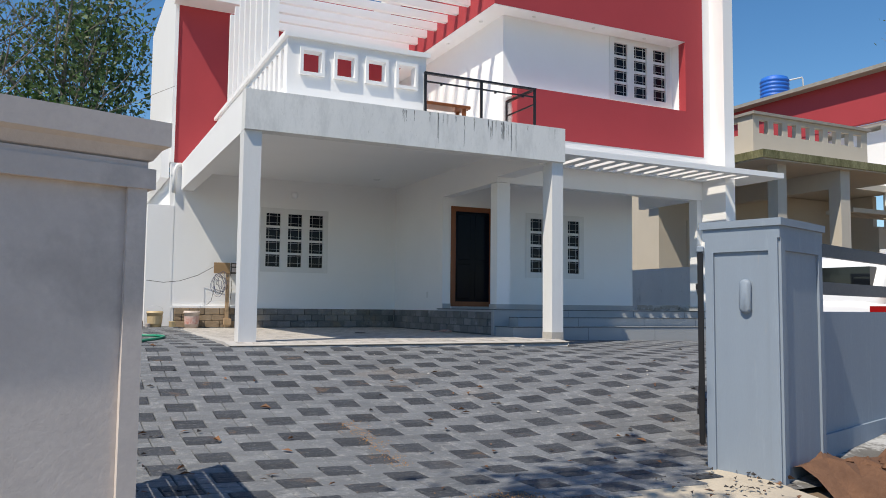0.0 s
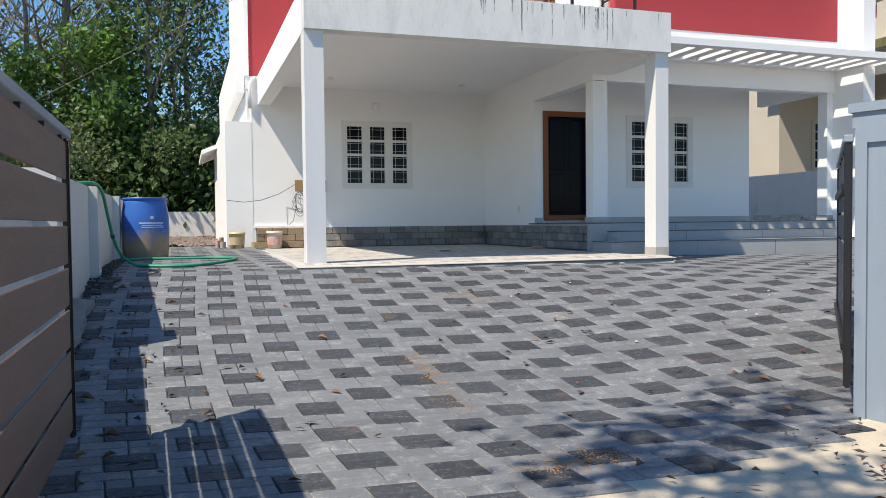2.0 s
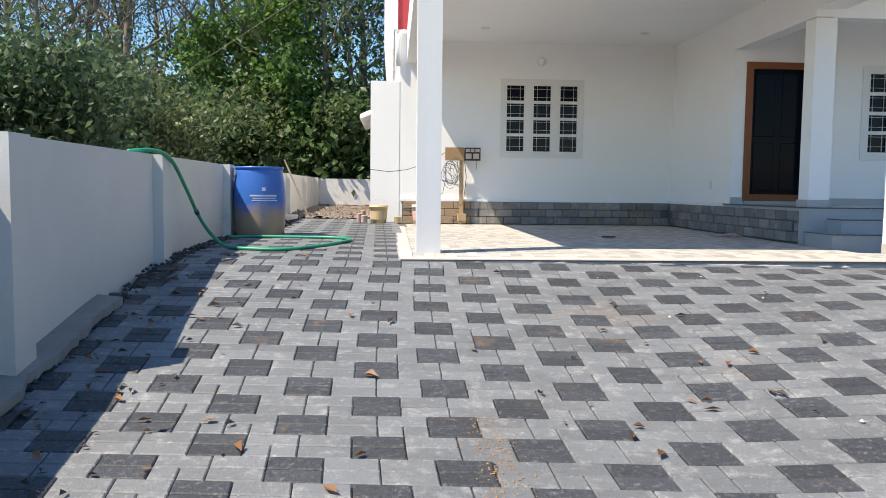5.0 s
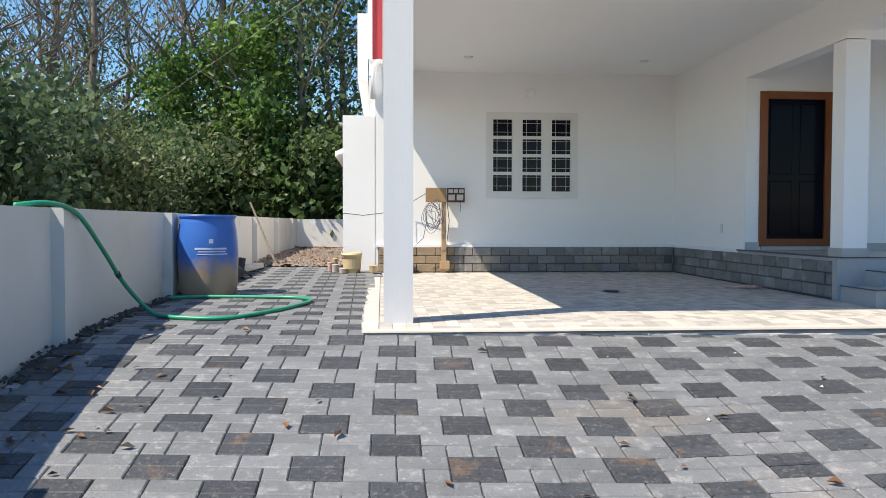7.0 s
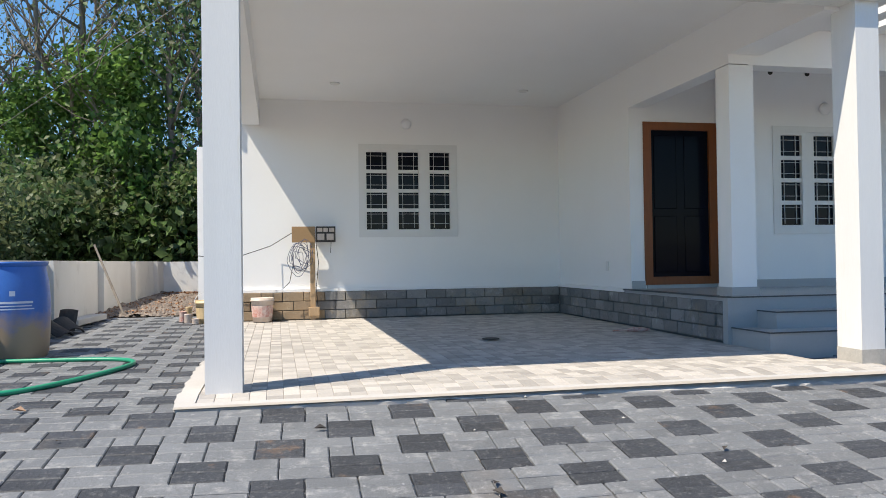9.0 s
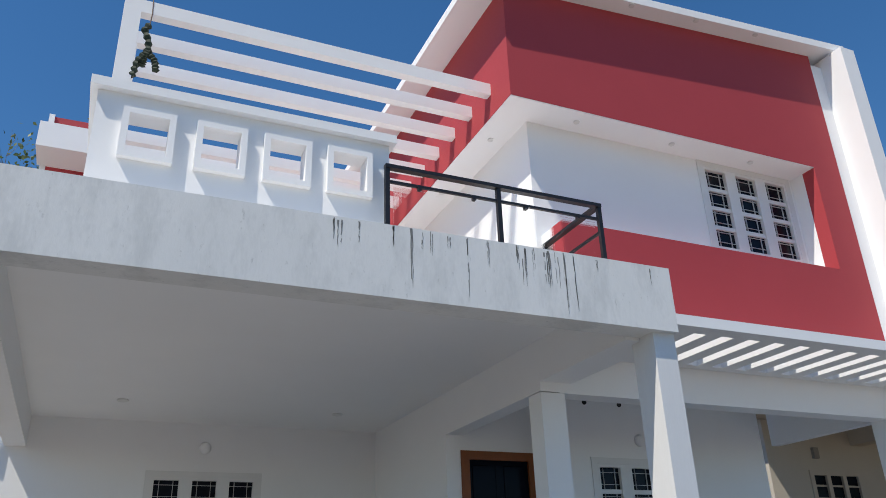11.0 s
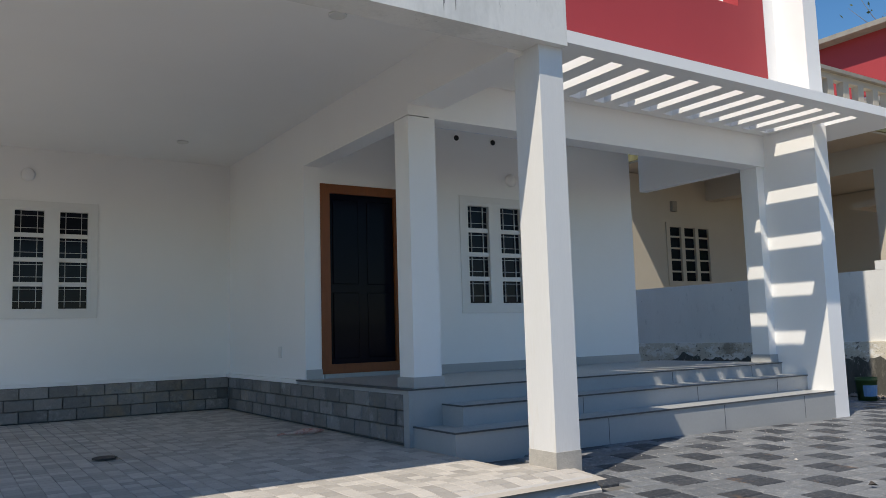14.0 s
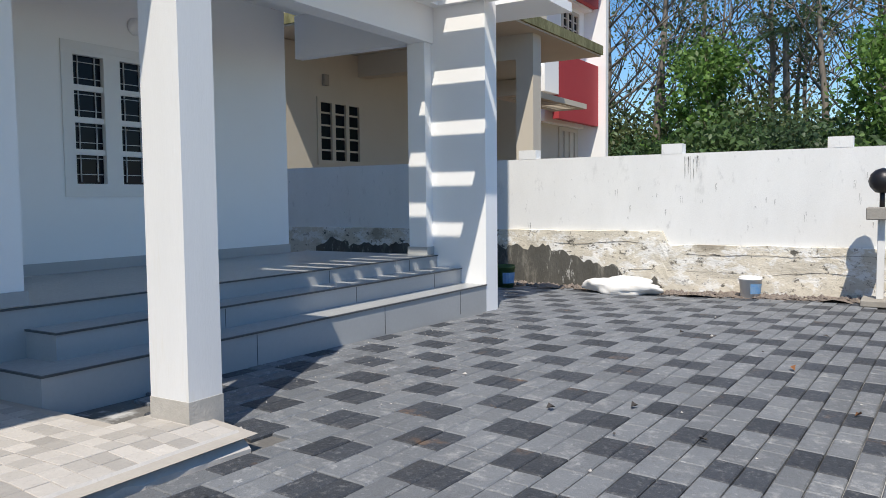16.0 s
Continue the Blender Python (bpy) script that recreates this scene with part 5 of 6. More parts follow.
def leaf_mesh(name, centres, size, mat, count, spread, droop=0.3):
    """Many small folded leaves scattered about the centres, as one mesh."""
    c = centres[rng.integers(0, len(centres), count)]
    p = c + rng.normal(0, 1, (count, 3)) * spread
    d = rng.normal(0, 1, (count, 3))
    d[:, 2] -= droop
    d /= np.linalg.norm(d, axis=1)[:, None]
    side = np.cross(d, rng.normal(0, 1, (count, 3)))
    side /= np.linalg.norm(side, axis=1)[:, None] + 1e-9
    nrm = np.cross(d, side)
    ln = (size * rng.uniform(0.6, 1.4, count))[:, None]
    wd = ln * 0.30
    v = np.stack([p, p + d * ln * 0.45 + side * wd + nrm * ln * 0.08, p + d * ln, p + d * ln * 0.45 - side * wd + nrm * ln * 0.08], 1).reshape(-1, 3)
    me = bpy.data.meshes.new(name)
    me.vertices.add(len(v))
    me.vertices.foreach_set("co", v.ravel())
    me.loops.add(count * 6)
    idx = (np.arange(count)[:, None] * 4 + np.array([0, 1, 2, 0, 2, 3])).ravel()
    me.loops.foreach_set("vertex_index", idx)
    me.polygons.add(count * 2)
    me.polygons.foreach_set("loop_start", np.arange(0, count * 6, 3))
    me.update(calc_edges=True)
    me.materials.append(mat)
    return me


def tree(label, height, spread, mat, leaves, leaf, seed, bare=0.35, limbs=9, clump=0.55, twigs=3):
    """A tapered trunk with forking limbs and a crown of loose leaf clumps."""
    r = random.Random(seed)
    t = thing("tree", label, "tree", group="trees round the plot")
    bm = bmesh.new()
    pts = [Vector((0, 0, -0.3))]
    lean = Vector((r.uniform(-0.06, 0.06), r.uniform(-0.06, 0.06), 0))
    n = 9
    for k in range(1, n + 1):
        pts.append(Vector((lean.x * height * k / n + r.uniform(-0.1, 0.1), lean.y * height * k / n + r.uniform(-0.1, 0.1), height * 0.9 * k / n)))
    rad = height * 0.0105
    tube(bm, pts, [rad * (1.25 if k == 0 else 1 - 0.85 * k / n) for k in range(n + 1)], 8)
    tips = []
    for i in range(limbs):
        f = bare + (1 - bare) * (i + r.random()) / limbs
        k = min(int(f * n), n - 1)
        base = pts[k].lerp(pts[k + 1], f * n - k)
        a = i * 2.4 + r.uniform(-0.5, 0.5)
        ln = spread * (1.15 - 0.65 * f) * r.uniform(0.7, 1.2)
        limb = [base]
        d = Vector((math.cos(a), math.sin(a), r.uniform(0.35, 0.9)))
        for s in range(4):
            d = (d + Vector((r.uniform(-0.3, 0.3), r.uniform(-0.3, 0.3), r.uniform(-0.1, 0.25)))).normalized()
            limb.append(limb[-1] + d * ln / 4)
        r0 = rad * (1 - 0.8 * f) * 0.55
        tube(bm, limb, [r0 * (1 - 0.2 * s) for s in range(5)], 5)
        tips += limb[2:]
        for j in range(twigs):
            b2 = limb[2 + j % 3]
            d2 = (d + Vector((r.uniform(-1, 1), r.uniform(-1, 1), r.uniform(-0.4, 0.7)))).normalized()
            tw = [b2, b2 + d2 * ln * 0.2, b2 + d2 * ln * 0.38 + Vector((0, 0, 0.06 * ln))]
            tube(bm, tw, [r0 * 0.45, r0 * 0.3, r0 * 0.12], 4, False)
            tips += tw[1:]
    part("trunk", bm, M_BARK, t, "grey-brown bark", smooth=True)
    if leaves:
        cr = new("crown", leaf_mesh("crown", np.array([tuple(p) for p in tips]), leaf, mat, leaves, clump))
        cr.parent = t
    return t


def bush(label, r_, h, mat, leaves, leaf, seed):
    rr = np.random.default_rng(seed)
    t = thing("bush", label, "bush", group="undergrowth behind the walls")
    k = 40
    c = np.stack([rr.normal(0, r_ * 0.45, k), rr.normal(0, r_ * 0.45, k), rr.uniform(0.1, 1.0, k) ** 0.8 * h], 1)
    bm = bmesh.new()
    for i in range(0, k, 3):
        tube(bm, [(c[i][0] * 0.2, c[i][1] * 0.2, -0.2), (c[i][0] * 0.7, c[i][1] * 0.7, c[i][2] * 0.6), tuple(c[i])], [0.035, 0.025, 0.01], 5, False)
    part("stems", bm, M_BARK, t)
    cr = new("foliage", leaf_mesh("foliage", c, leaf, mat, leaves, 0.42))
    cr.parent = t
    return t


def palm(label, height, seed):
    """A coconut palm: a bowed trunk and arched fronds of narrow leaflets."""
    q = random.Random(seed)
    t = thing("palm_tree", label, "tree", group="trees round the plot")
    bm = bmesh.new()
    tube(bm, [(0.5 * math.sin(k / 8 * 1.2), 0, height * k / 8 - 0.3) for k in range(9)], [0.17 - 0.008 * k for k in range(9)], 10)
    part("trunk", bm, M_BARK, t, "ringed grey trunk", smooth=True)
    top = Vector((0.5 * math.sin(1.2), 0, height - 0.35))
    for i in range(13):
        bm = bmesh.new()
        a, e = i * 2.4, q.uniform(-0.2, 1.1)
        d, ln = Vector((math.cos(a), math.sin(a), 0)), q.uniform(2.6, 3.4)
        rib = [top + d * (ln * s * math.cos(e) * 0.9) + Vector((0, 0, ln * (s * math.sin(e) - 0.55 * s * s))) for s in (k / 12 for k in range(13))]
        tube(bm, rib, [0.03 - 0.002 * k for k in range(13)], 4, False)
        side = d.cross(Vector((0, 0, 1)))
        for k in range(1, 13):
            for f in (0.0, 0.33, 0.66):
                p = rib[k - 1].lerp(rib[k], f)
                for sg in (-1, 1):
                    w = 0.75 * (1 - abs(k / 12 - 0.45)) * q.uniform(0.8, 1.1)
                    tip = p + side * sg * w * 0.8 + d * w * 0.45 + Vector((0, 0, -0.35 * w))
                    mid = p.lerp(tip, 0.5) + Vector((0, 0, 0.05))
                    bm.faces.new([bm.verts.new(v) for v in (p, mid + d * 0.025, tip, mid - d * 0.025)])
        part("frond", bm, M_LEAFY if i % 4 == 0 else M_LEAFD, t)
    return t


kinds = [
    tree("tall slender tree with sparse olive-green crown", 15, 4.0, M_LEAFY, 2600, 0.17, 1, 0.35, 12, 0.55, 5),
    tree("tall slender tree with thin dark green crown", 17, 3.6, M_LEAFD, 3800, 0.17, 2, 0.35, 13, 0.6, 5),
    tree("half-bare slender tree with many grey twigs", 15, 4.6, M_LEAFY, 700, 0.15, 3, 0.22, 17, 0.5, 7),
    tree("leafy tree with dense mid-green crown", 10, 3.4, M_LEAF, 5200, 0.20, 4, 0.18, 13, 0.55, 4),
    tree("young tree with broad bright green hanging leaves", 7.5, 2.2, M_LEAFB, 5600, 0.22, 5, 0.12, 14, 0.36, 4),
]
bushes = [
    bush("dense dark green leafy undergrowth", 1.7, 3.2, M_LEAFD, 9000, 0.17, 11),
    bush("mid-green leafy undergrowth with broad leaves", 1.6, 3.0, M_LEAF, 8000, 0.20, 12),
    bush("broad-leaved shrub with large pale green leaves", 1.7, 3.0, M_LEAF, 3600, 0.30, 14),
    bush("olive-green tangled undergrowth with thin stems", 1.8, 3.6, M_LEAFY, 7500, 0.15, 13),
]
r = random.Random(42)
spots = []
for i in range(22):                                   # beyond the back wall
    x = -17 + (i % 11) * 1.8 + r.uniform(-0.7, 0.7)
    spots.append((x, 32 + (i // 11) * 5 + r.uniform(-1.2, 1.8), 2 if x < -2.5 or i % 3 == 0 else (0, 1)[i % 2]))
for i in range(7):                                    # left of the plot
    spots.append((r.uniform(-20, -11.5), 20 + i * 2.6 + r.uniform(-1, 1), (2, 2, 0)[i % 3]))
for i in range(16):                                   # right of the neighbouring house
    spots.append((37 + (i % 3) * 4.2 + r.uniform(-1, 1), 3 + (i // 3) * 3.6 + r.uniform(-1, 1), (1, 2, 2, 2, 0, 2)[i % 6]))
spots += [(-16 + 2.0 * i + r.uniform(-0.6, 0.6), 34.5 + r.uniform(-1.5, 3.0), (1, 3, 0, 3)[i % 4]) for i in range(0, 8, 2)]      # lower leafy trees between
spots += [(-1.9, 30.7, 4), (-4.6, 31.6, 4), (0.9, 32.2, 3), (2.4, 36.0, 3), (4.5, 34, 3), (35.5, 15.2, 4), (35.0, 9.0, 4), (36.5, 6.0, 3), (40, 18.5, 2), (38, 20, 2), (44, 22, 2)]
kinds.append(tree("tall roadside tree with a high thin crown", 12.5, 1.5, M_LEAF, 800, 0.17, 8, 0.86, 6, 0.28, 3))
spots.append((-1.7, -2.9, 6))
kinds.insert(5, palm("coconut palm with drooping fronds", 8.0, 9))
spots.append((37.2, 12.6, 5))
used = set()
for x, y, k in spots:
    s = r.uniform(0.88, 1.15) if k < 5 else 1.0
    if k == 4 and x < -3:
        s *= 0.76
    if k < 4 and 32.9 < y < 37.6 and x < 6:
        s *= 0.62
    m = pose(x, y, ground_z(x, y) - 0.05, 0, 0, r.uniform(0, 360)) if k != 6 else pose(x, y, ground_z(x, y) - 0.05, -25, 2, 0)
    if k not in used:
        used.add(k)
        c = kinds[k]
        c.matrix_basis = m
    else:
        c = copy_thing(kinds[k], m)
    c.scale = (s,) * 3
used = set()
bspots = [(-17 + 1.75 * i + r.uniform(-0.4, 0.4), 30.9 + r.uniform(-0.2, 1.2), r.uniform(0.85, 1.25)) for i in range(13)] + [(-18 + 2.1 * i, 35.0 + r.uniform(-0.5, 1.5), r.uniform(1.0, 1.3)) for i in range(12)] + [(-22 + 3.2 * i, 42.0 + r.uniform(-0.5, 1.5), r.uniform(1.1, 1.5)) for i in range(10)]
bspots += [(-4.2 + r.uniform(-0.8, 0.3), 17 + 2.0 * i, r.uniform(0.75, 1.0)) for i in range(7)] + [(-7.5 + r.uniform(-0.8, 0.8), 15 + 2.2 * i, r.uniform(0.55, 0.8)) for i in range(8)]
bspots += [(33.6 + r.uniform(0, 1.0), 3 + 1.9 * i, r.uniform(1.0, 1.2)) for i in range(8)] + [(37.5 + r.uniform(-1, 2), 1 + 2.4 * i, r.uniform(1.1, 1.5)) for i in range(9)]
for x, y, s in bspots:
    k = r.randrange(4) if x > 20 or (29 < y < 33 and x > -5) else (0, 1, 3)[r.randrange(3)]
    m = pose(x, y, ground_z(x, y) - 0.1, 0, 0, r.uniform(0, 360))
    if k not in used:
        used.add(k)
        c = bushes[k]
        c.matrix_basis = m
    else:
        c = copy_thing(bushes[k], m)
    c.scale = (s,) * 3

# ---- pieces of floors and plinths ----


def piece_mesh(name, lx, ly, h, mat, ch=0.005, lay=(1, 0, 0, 1)):
    """A block with chamfered top edges, its top at z = 0."""
    bm = bmesh.new()
    a = [bm.verts.new((sx * lx / 2, sy * ly / 2, -h)) for sx, sy in ((-1, -1), (1, -1), (1, 1), (-1, 1))]
    b = [bm.verts.new((sx * lx / 2, sy * ly / 2, -ch)) for sx, sy in ((-1, -1), (1, -1), (1, 1), (-1, 1))]
    c = [bm.verts.new((sx * (lx / 2 - ch), sy * (ly / 2 - ch), 0)) for sx, sy in ((-1, -1), (1, -1), (1, 1), (-1, 1))]
    for p, q in ((a, b), (b, c)):
        for i in range(4):
            bm.faces.new((p[i], p[(i + 1) % 4], q[(i + 1) % 4], q[i]))
    bm.faces.new(c)
    for v in bm.verts:
        v.co.xy = (lay[0] * v.co.x + lay[1] * v.co.y, lay[2] * v.co.x + lay[3] * v.co.y)
    me = bpy.data.meshes.new(name)
    bm.to_mesh(me)
    bm.free()
    me.materials.append(mat)
    return me


def joined(name, items, mat, parent, ch=0.005, place=lambda u, v: (u, v)):
    """Many chamfered blocks as one mesh; items are (x, y, lx, ly, h, top function)."""
    vs, fs = [], []
    for x, y, lx, ly, h, top in items:
        o = len(vs)
        for inset, dz in ((0, -h), (0, -ch), (ch, 0)):
            for sx, sy in ((-1, -1), (1, -1), (1, 1), (-1, 1)):
                px, py = place(x + sx * (lx / 2 - inset), y + sy * (ly / 2 - inset))
                vs.append((px, py, top(px, py) + dz))
        for ring in (0, 4):
            for i in range(4):
                fs.append((o + ring + i, o + ring + (i + 1) % 4, o + ring + 4 + (i + 1) % 4, o + ring + 4 + i))
        fs.append((o + 8, o + 9, o + 10, o + 11))
    me = bpy.data.meshes.new(name)
    me.from_pydata(vs, [], fs)
    me.materials.append(mat)
    ob = new(name, me)
    ob.parent = parent
    return tagged(ob, kind="stuff")


def object_piece(name, me, parent, m):
    ob = new(name, me)
    ob.parent = parent
    ob.matrix_basis = m
    return ob


PW, PS, GAP = 0.2893, 0.289, 0.007          # paver unit, row depth and joint


def laid(u, v):
    """Where the block at u along the rows and v across them was laid: the rows drift a little towards the porch."""
    a, b = min(u, 10.0), min(max(v, -4.0), 2.9)
    q = a * a + 2 * a * (u - a)
    x = 2.088 + 0.9702 * u - 0.0164 * b + 0.0047 * q + 0.0013 * a * b + 0.0118 * b * b - 0.02 * (v - b)
    y = 8.386 - 0.0574 * u + 0.9590 * b + 0.0001 * q + 0.0091 * a * b + 0.0093 * b * b + 0.99 * (v - b)
    return x, y


def paved(x, y):
    if y < 4.60 + 0.14 * (x - 2.6) + 0.03 * math.sin(3 * x) or (x > 5.0 and y < 5.45 + 0.325 * (x - 5.3)):
        return False
    if x < 2.30:
        left = -0.08 if y < 13 else -0.08 + 0.06 * (y - 13)
        return x > left and y < 19.6
    if x < 7.66:
        return y < 11.40
    if x < 8.2:
        return y < 11.40 or (x > 8.13 and y < 12.68)
    if x < 13.3:
        return y < 12.69
    return x < 16.15 and y < 15.5


bed = structure("pavement", sheet(-0.1, 16.3, 4.5, 11.4, -0.022, 0.45), M_JOINT, "grey and charcoal interlocking block pavement", "pavement")
part("joint_bed", sheet(-0.1, 2.36, 11.4, 19.7, -0.022, 0.45), M_JOINT, bed)
part("joint_bed", sheet(7.6, 16.3, 11.4, 15.6, -0.022, 0.45), M_JOINT, bed)
prnd = random.Random(3)
(OX, OY), (UX, UY), (VX, VY) = laid(1.2, 0.9), laid(1.3, 0.9), laid(1.2, 1.0)
LAY = ((UX - OX) * 10, (VX - OX) * 10, (UY - OY) * 10, (VY - OY) * 10)
meshes = {(k, d): piece_mesh("paver", (PW if k else PW / 2) - GAP, PS / 2 - GAP, 0.05, M_PAVD if d else M_PAVL, 0.007, LAY) for k in (0, 1) for d in (0, 1)}
far = {0: [], 1: []}
count = 0
for row in range(-20, 46):
    for col in range(-30, 62):
        u0 = (col - 0.5 + (0.0 if row % 2 == 0 else 1.5)) * PW
        dark = col % 3 == 0
        courses = [(1, u0, (row - 0.5) * PS, PW), (1, u0, row * PS, PW)]
        if not dark and prnd.random() < 0.3:
            courses[:1] = [(0, u0, (row - 0.5) * PS, PW / 2), (0, u0 + PW / 2, (row - 0.5) * PS, PW / 2)]
        for k, ua, va, lu in courses:
            cu, cv = ua + lu / 2, va + PS / 4
            cx, cy = laid(cu, cv)
            if not paved(cx, cy):
                continue
            if 2.0 < cx < 4.9 and 7.6 < cy < 10.4 and count < 300:
                count += 1
                sx = (ground_z(cx + 0.05, cy) - ground_z(cx - 0.05, cy)) / 0.1
                sy = (ground_z(cx, cy + 0.05) - ground_z(cx, cy - 0.05)) / 0.1
                object_piece("paver", meshes[k, int(dark)], bed, pose(cx, cy, ground_z(cx, cy) + prnd.uniform(-0.002, 0.002), math.degrees(math.atan(sy)), -math.degrees(math.atan(sx)), 0))
            else:
                far[int(dark)].append((cu, cv, lu - GAP, PS / 2 - GAP, 0.05, (lambda j: (lambda px, py: ground_z(px, py) + j))(prnd.uniform(-0.002, 0.002))))
joined("light_pavers", far[0], M_PAVLS, bed, 0.007, laid)
joined("dark_pavers", far[1], M_PAVDS, bed, 0.007, laid)


def floor_z(x, y):
    return 0.935 + 0.033 * min(max((y - 11.36) / 0.35, 0), 1) + 0.012 * min(max((y - 12) / 6, 0), 1)


bm = bmesh.new()
rows = [[bm.verts.new((x, y, floor_z(x, y) - 0.005)) for x in (2.26, 8.0 if y < 12 else 7.66)] for y in (11.36, 11.71, 12.02, 18.56)]
for a, b in zip(rows, rows[1:]):
    bm.faces.new((a[0], a[1], b[1], b[0]))
M_TJOINT = material("tile_joint", (0.44, 0.41, 0.37), 0.95, (0.33, 0.30, 0.27), 4, 50, 0.2, 0.5)
cfloor = structure("carport_floor", bm, M_TJOINT, "beige square-tiled carport floor", "floor")
TS = 0.118
tmesh = piece_mesh("tile", TS - 0.004, TS - 0.004, 0.03, M_TILE, 0.003)
items, count = [], 0
for j in range(61):
    for i in range(49):
        cx, cy = 2.40 + TS * (i + 0.5) + 0.0, 11.46 + TS * (j + 0.5)
        if cx > 7.93 or cy > 18.5 or (cx > 7.62 and cy > 12.0):
            continue
        if j < 7 and count < 300:
            count += 1
            object_piece("tile", tmesh, cfloor, pose(cx, cy, floor_z(cx, cy) + prnd.uniform(-0.0015, 0.0015), 5.4 if cy < 11.71 else 0))
        else:
            items.append((cx, cy, TS - 0.004, TS - 0.004, 0.03, lambda px, py: floor_z(px, py)))
joined("beige_tiles", items, M_TILES, cfloor, 0.003)


def rough_strip(x0, x1, y0, y1, top, wob=0.02, step=0.09):
    """A poured strip with a ragged edge."""
    bm = bmesh.new()
    along_x = (x1 - x0) > (y1 - y0)
    n = int(((x1 - x0) if along_x else (y1 - y0)) / step)
    prev = None
    for k in range(n + 1):
        f = k / n
        w = wob * noise.noise((k * 0.7, x0, y0)) * 2
        a, b = ((x0 + (x1 - x0) * f, y0 + w), (x0 + (x1 - x0) * f, y1)) if along_x else ((x0 + w, y0 + (y1 - y0) * f), (x1, y0 + (y1 - y0) * f))
        cur = [bm.verts.new((*a, top(*a) - 0.06)), bm.verts.new((*a, top(*a) + 0.004)), bm.verts.new((*b, top(*b) + 0.006)), bm.verts.new((*b, top(*b) - 0.06))]
        if prev:
            for i in range(3):
                bm.faces.new((prev[i], cur[i], cur[i + 1], prev[i + 1]))
        prev = cur
    bmesh.ops.recalc_face_normals(bm, faces=bm.faces[:])
    return bm


structure("floor_edge_front", rough_strip(2.26, 7.95, 11.375, 11.455, lambda x, y: ground_z(x, y) + 0.004 + (floor_z(x, 11.455) - ground_z(x, 11.455) - 0.004) * min(max((y - 11.375) / 0.08, 0), 1)), M_CEM, "ragged white cement edge of the carport floor", "kerb")
structure("floor_edge_left", rough_strip(2.25, 2.395, 11.455, 18.3, floor_z), M_CEM, "ragged white cement edge of the carport floor", "kerb")

M_FOOTING = material("rough_footing_concrete", (0.34, 0.32, 0.295), 0.95, (0.20, 0.19, 0.175), 3, 30, 0.6, 0.7)
structure("wall_footing", rough_strip(0.0, -0.25, 4.3, 9.7, lambda x, y: ground_z(x, y) + 0.07 - 0.1 * x, 0.03), M_FOOTING, "rough grey concrete footing along the boundary wall", "kerb")

# block plinths
plb = structure("plinth_back", boxes((2.36, 7.65, 18.545, 18.579, 0.95, 1.424)), M_MORTAR, "bare concrete block plinth of the carport wall", "plinth")
pls = structure("plinth_side", boxes((7.655, 7.689, 13.41, 18.544, 0.95, 1.424)), M_MORTAR, "bare concrete block plinth beside the porch", "plinth")
BL, BH = 0.33, 0.143


# blocks at the sunny end: warm sunlight painted into the colour along with mud
M_BLOCKTAN = material("sunlit_muddy_block", (0.36, 0.27, 0.18), 0.95, (0.24, 0.175, 0.115), 2.0, 45, 0.5, 0.6, rand=0.15, specks=(((0.46, 0.38, 0.28), 6.0, 0.55, 0.7, 0.6), ((0.17, 0.15, 0.13), 9.0, 0.58, 0.70, 0.6)))


def block_mesh(l, mat):
    bm = bevelled(-l / 2 + 0.005, l / 2 - 0.005, -0.03, 0.012, 0.004, BH - 0.004, 0.006, 1)
    for v in bm.verts:
        v.co += Vector((0, 0.004 * noise.noise(v.co * 9), 0))
    me = bpy.data.meshes.new("block")
    bm.to_mesh(me)
    bm.free()
    me.materials.append(mat)
    return me


full, half, tan, tan_half = block_mesh(BL, M_BLOCK), block_mesh(BL / 2, M_BLOCK), block_mesh(BL, M_BLOCKTAN), block_mesh(BL / 2, M_BLOCKTAN)
for c in range(3):
    z = 0.992 + c * (BH + 0.001)
    for k in range(16):
        x = 2.37 + BL * (k + 0.5) + (BL / 2 if c % 2 else 0)
        if x + BL / 2 < 7.66:
            object_piece("block", tan if x < 3.55 else full, plb, pose(x, 18.535 + prnd.uniform(-0.004, 0.004), z))
    if c % 2:
        object_piece("block", tan_half, plb, pose(2.37 + BL / 4, 18.535, z))
    for k in range(16):
        y = 13.455 + BL * (k + 0.5) + (BL / 2 if c % 2 else 0)
        if y + BL / 2 < 18.53:
            object_piece("block", full, pls, pose(7.645 + prnd.uniform(-0.004, 0.004), y, z, 0, 0, 90) @ pose(0, 0, 0, 0, 0, 180))
    if c % 2:
        object_piece("block", half, pls, pose(7.645, 13.455 + BL / 4, z, 0, 0, 90))
# joints of the step tiles
for x in (9.35, 11.0, 12.4):
    for y, z0, z1 in ((13.358, 1.33, 1.45), (13.028, 1.155, 1.305), (12.698, 0.88, 1.13)):
        structure("tile_joint", boxes((x, x + 0.004, y - 0.001, y + 0.004, z0, z1)), M_NOSING, "dark joint between step tiles", "trim")

# ---- soil, apron, gravel, leaves ----
structure("soil_strip", sheet(-0.2, 0.12, 4.2, 19.6, -0.028, 0.12, 0.10), M_DARKSOIL, "dark loose soil along the boundary wall", "ground")
structure("gravel_yard", sheet(-0.2, 2.3, 19.62, 29.0, 0.01, 0.2, 0.12), M_GRAVEL, "gravel and dry leaves behind the house", "ground")
structure("gate_apron", sheet(-1.0, 5.25, 2.0, 5.15, -0.012, 0.3, 0.006), M_SAND, "pale sandy concrete apron at the gate", "ground")
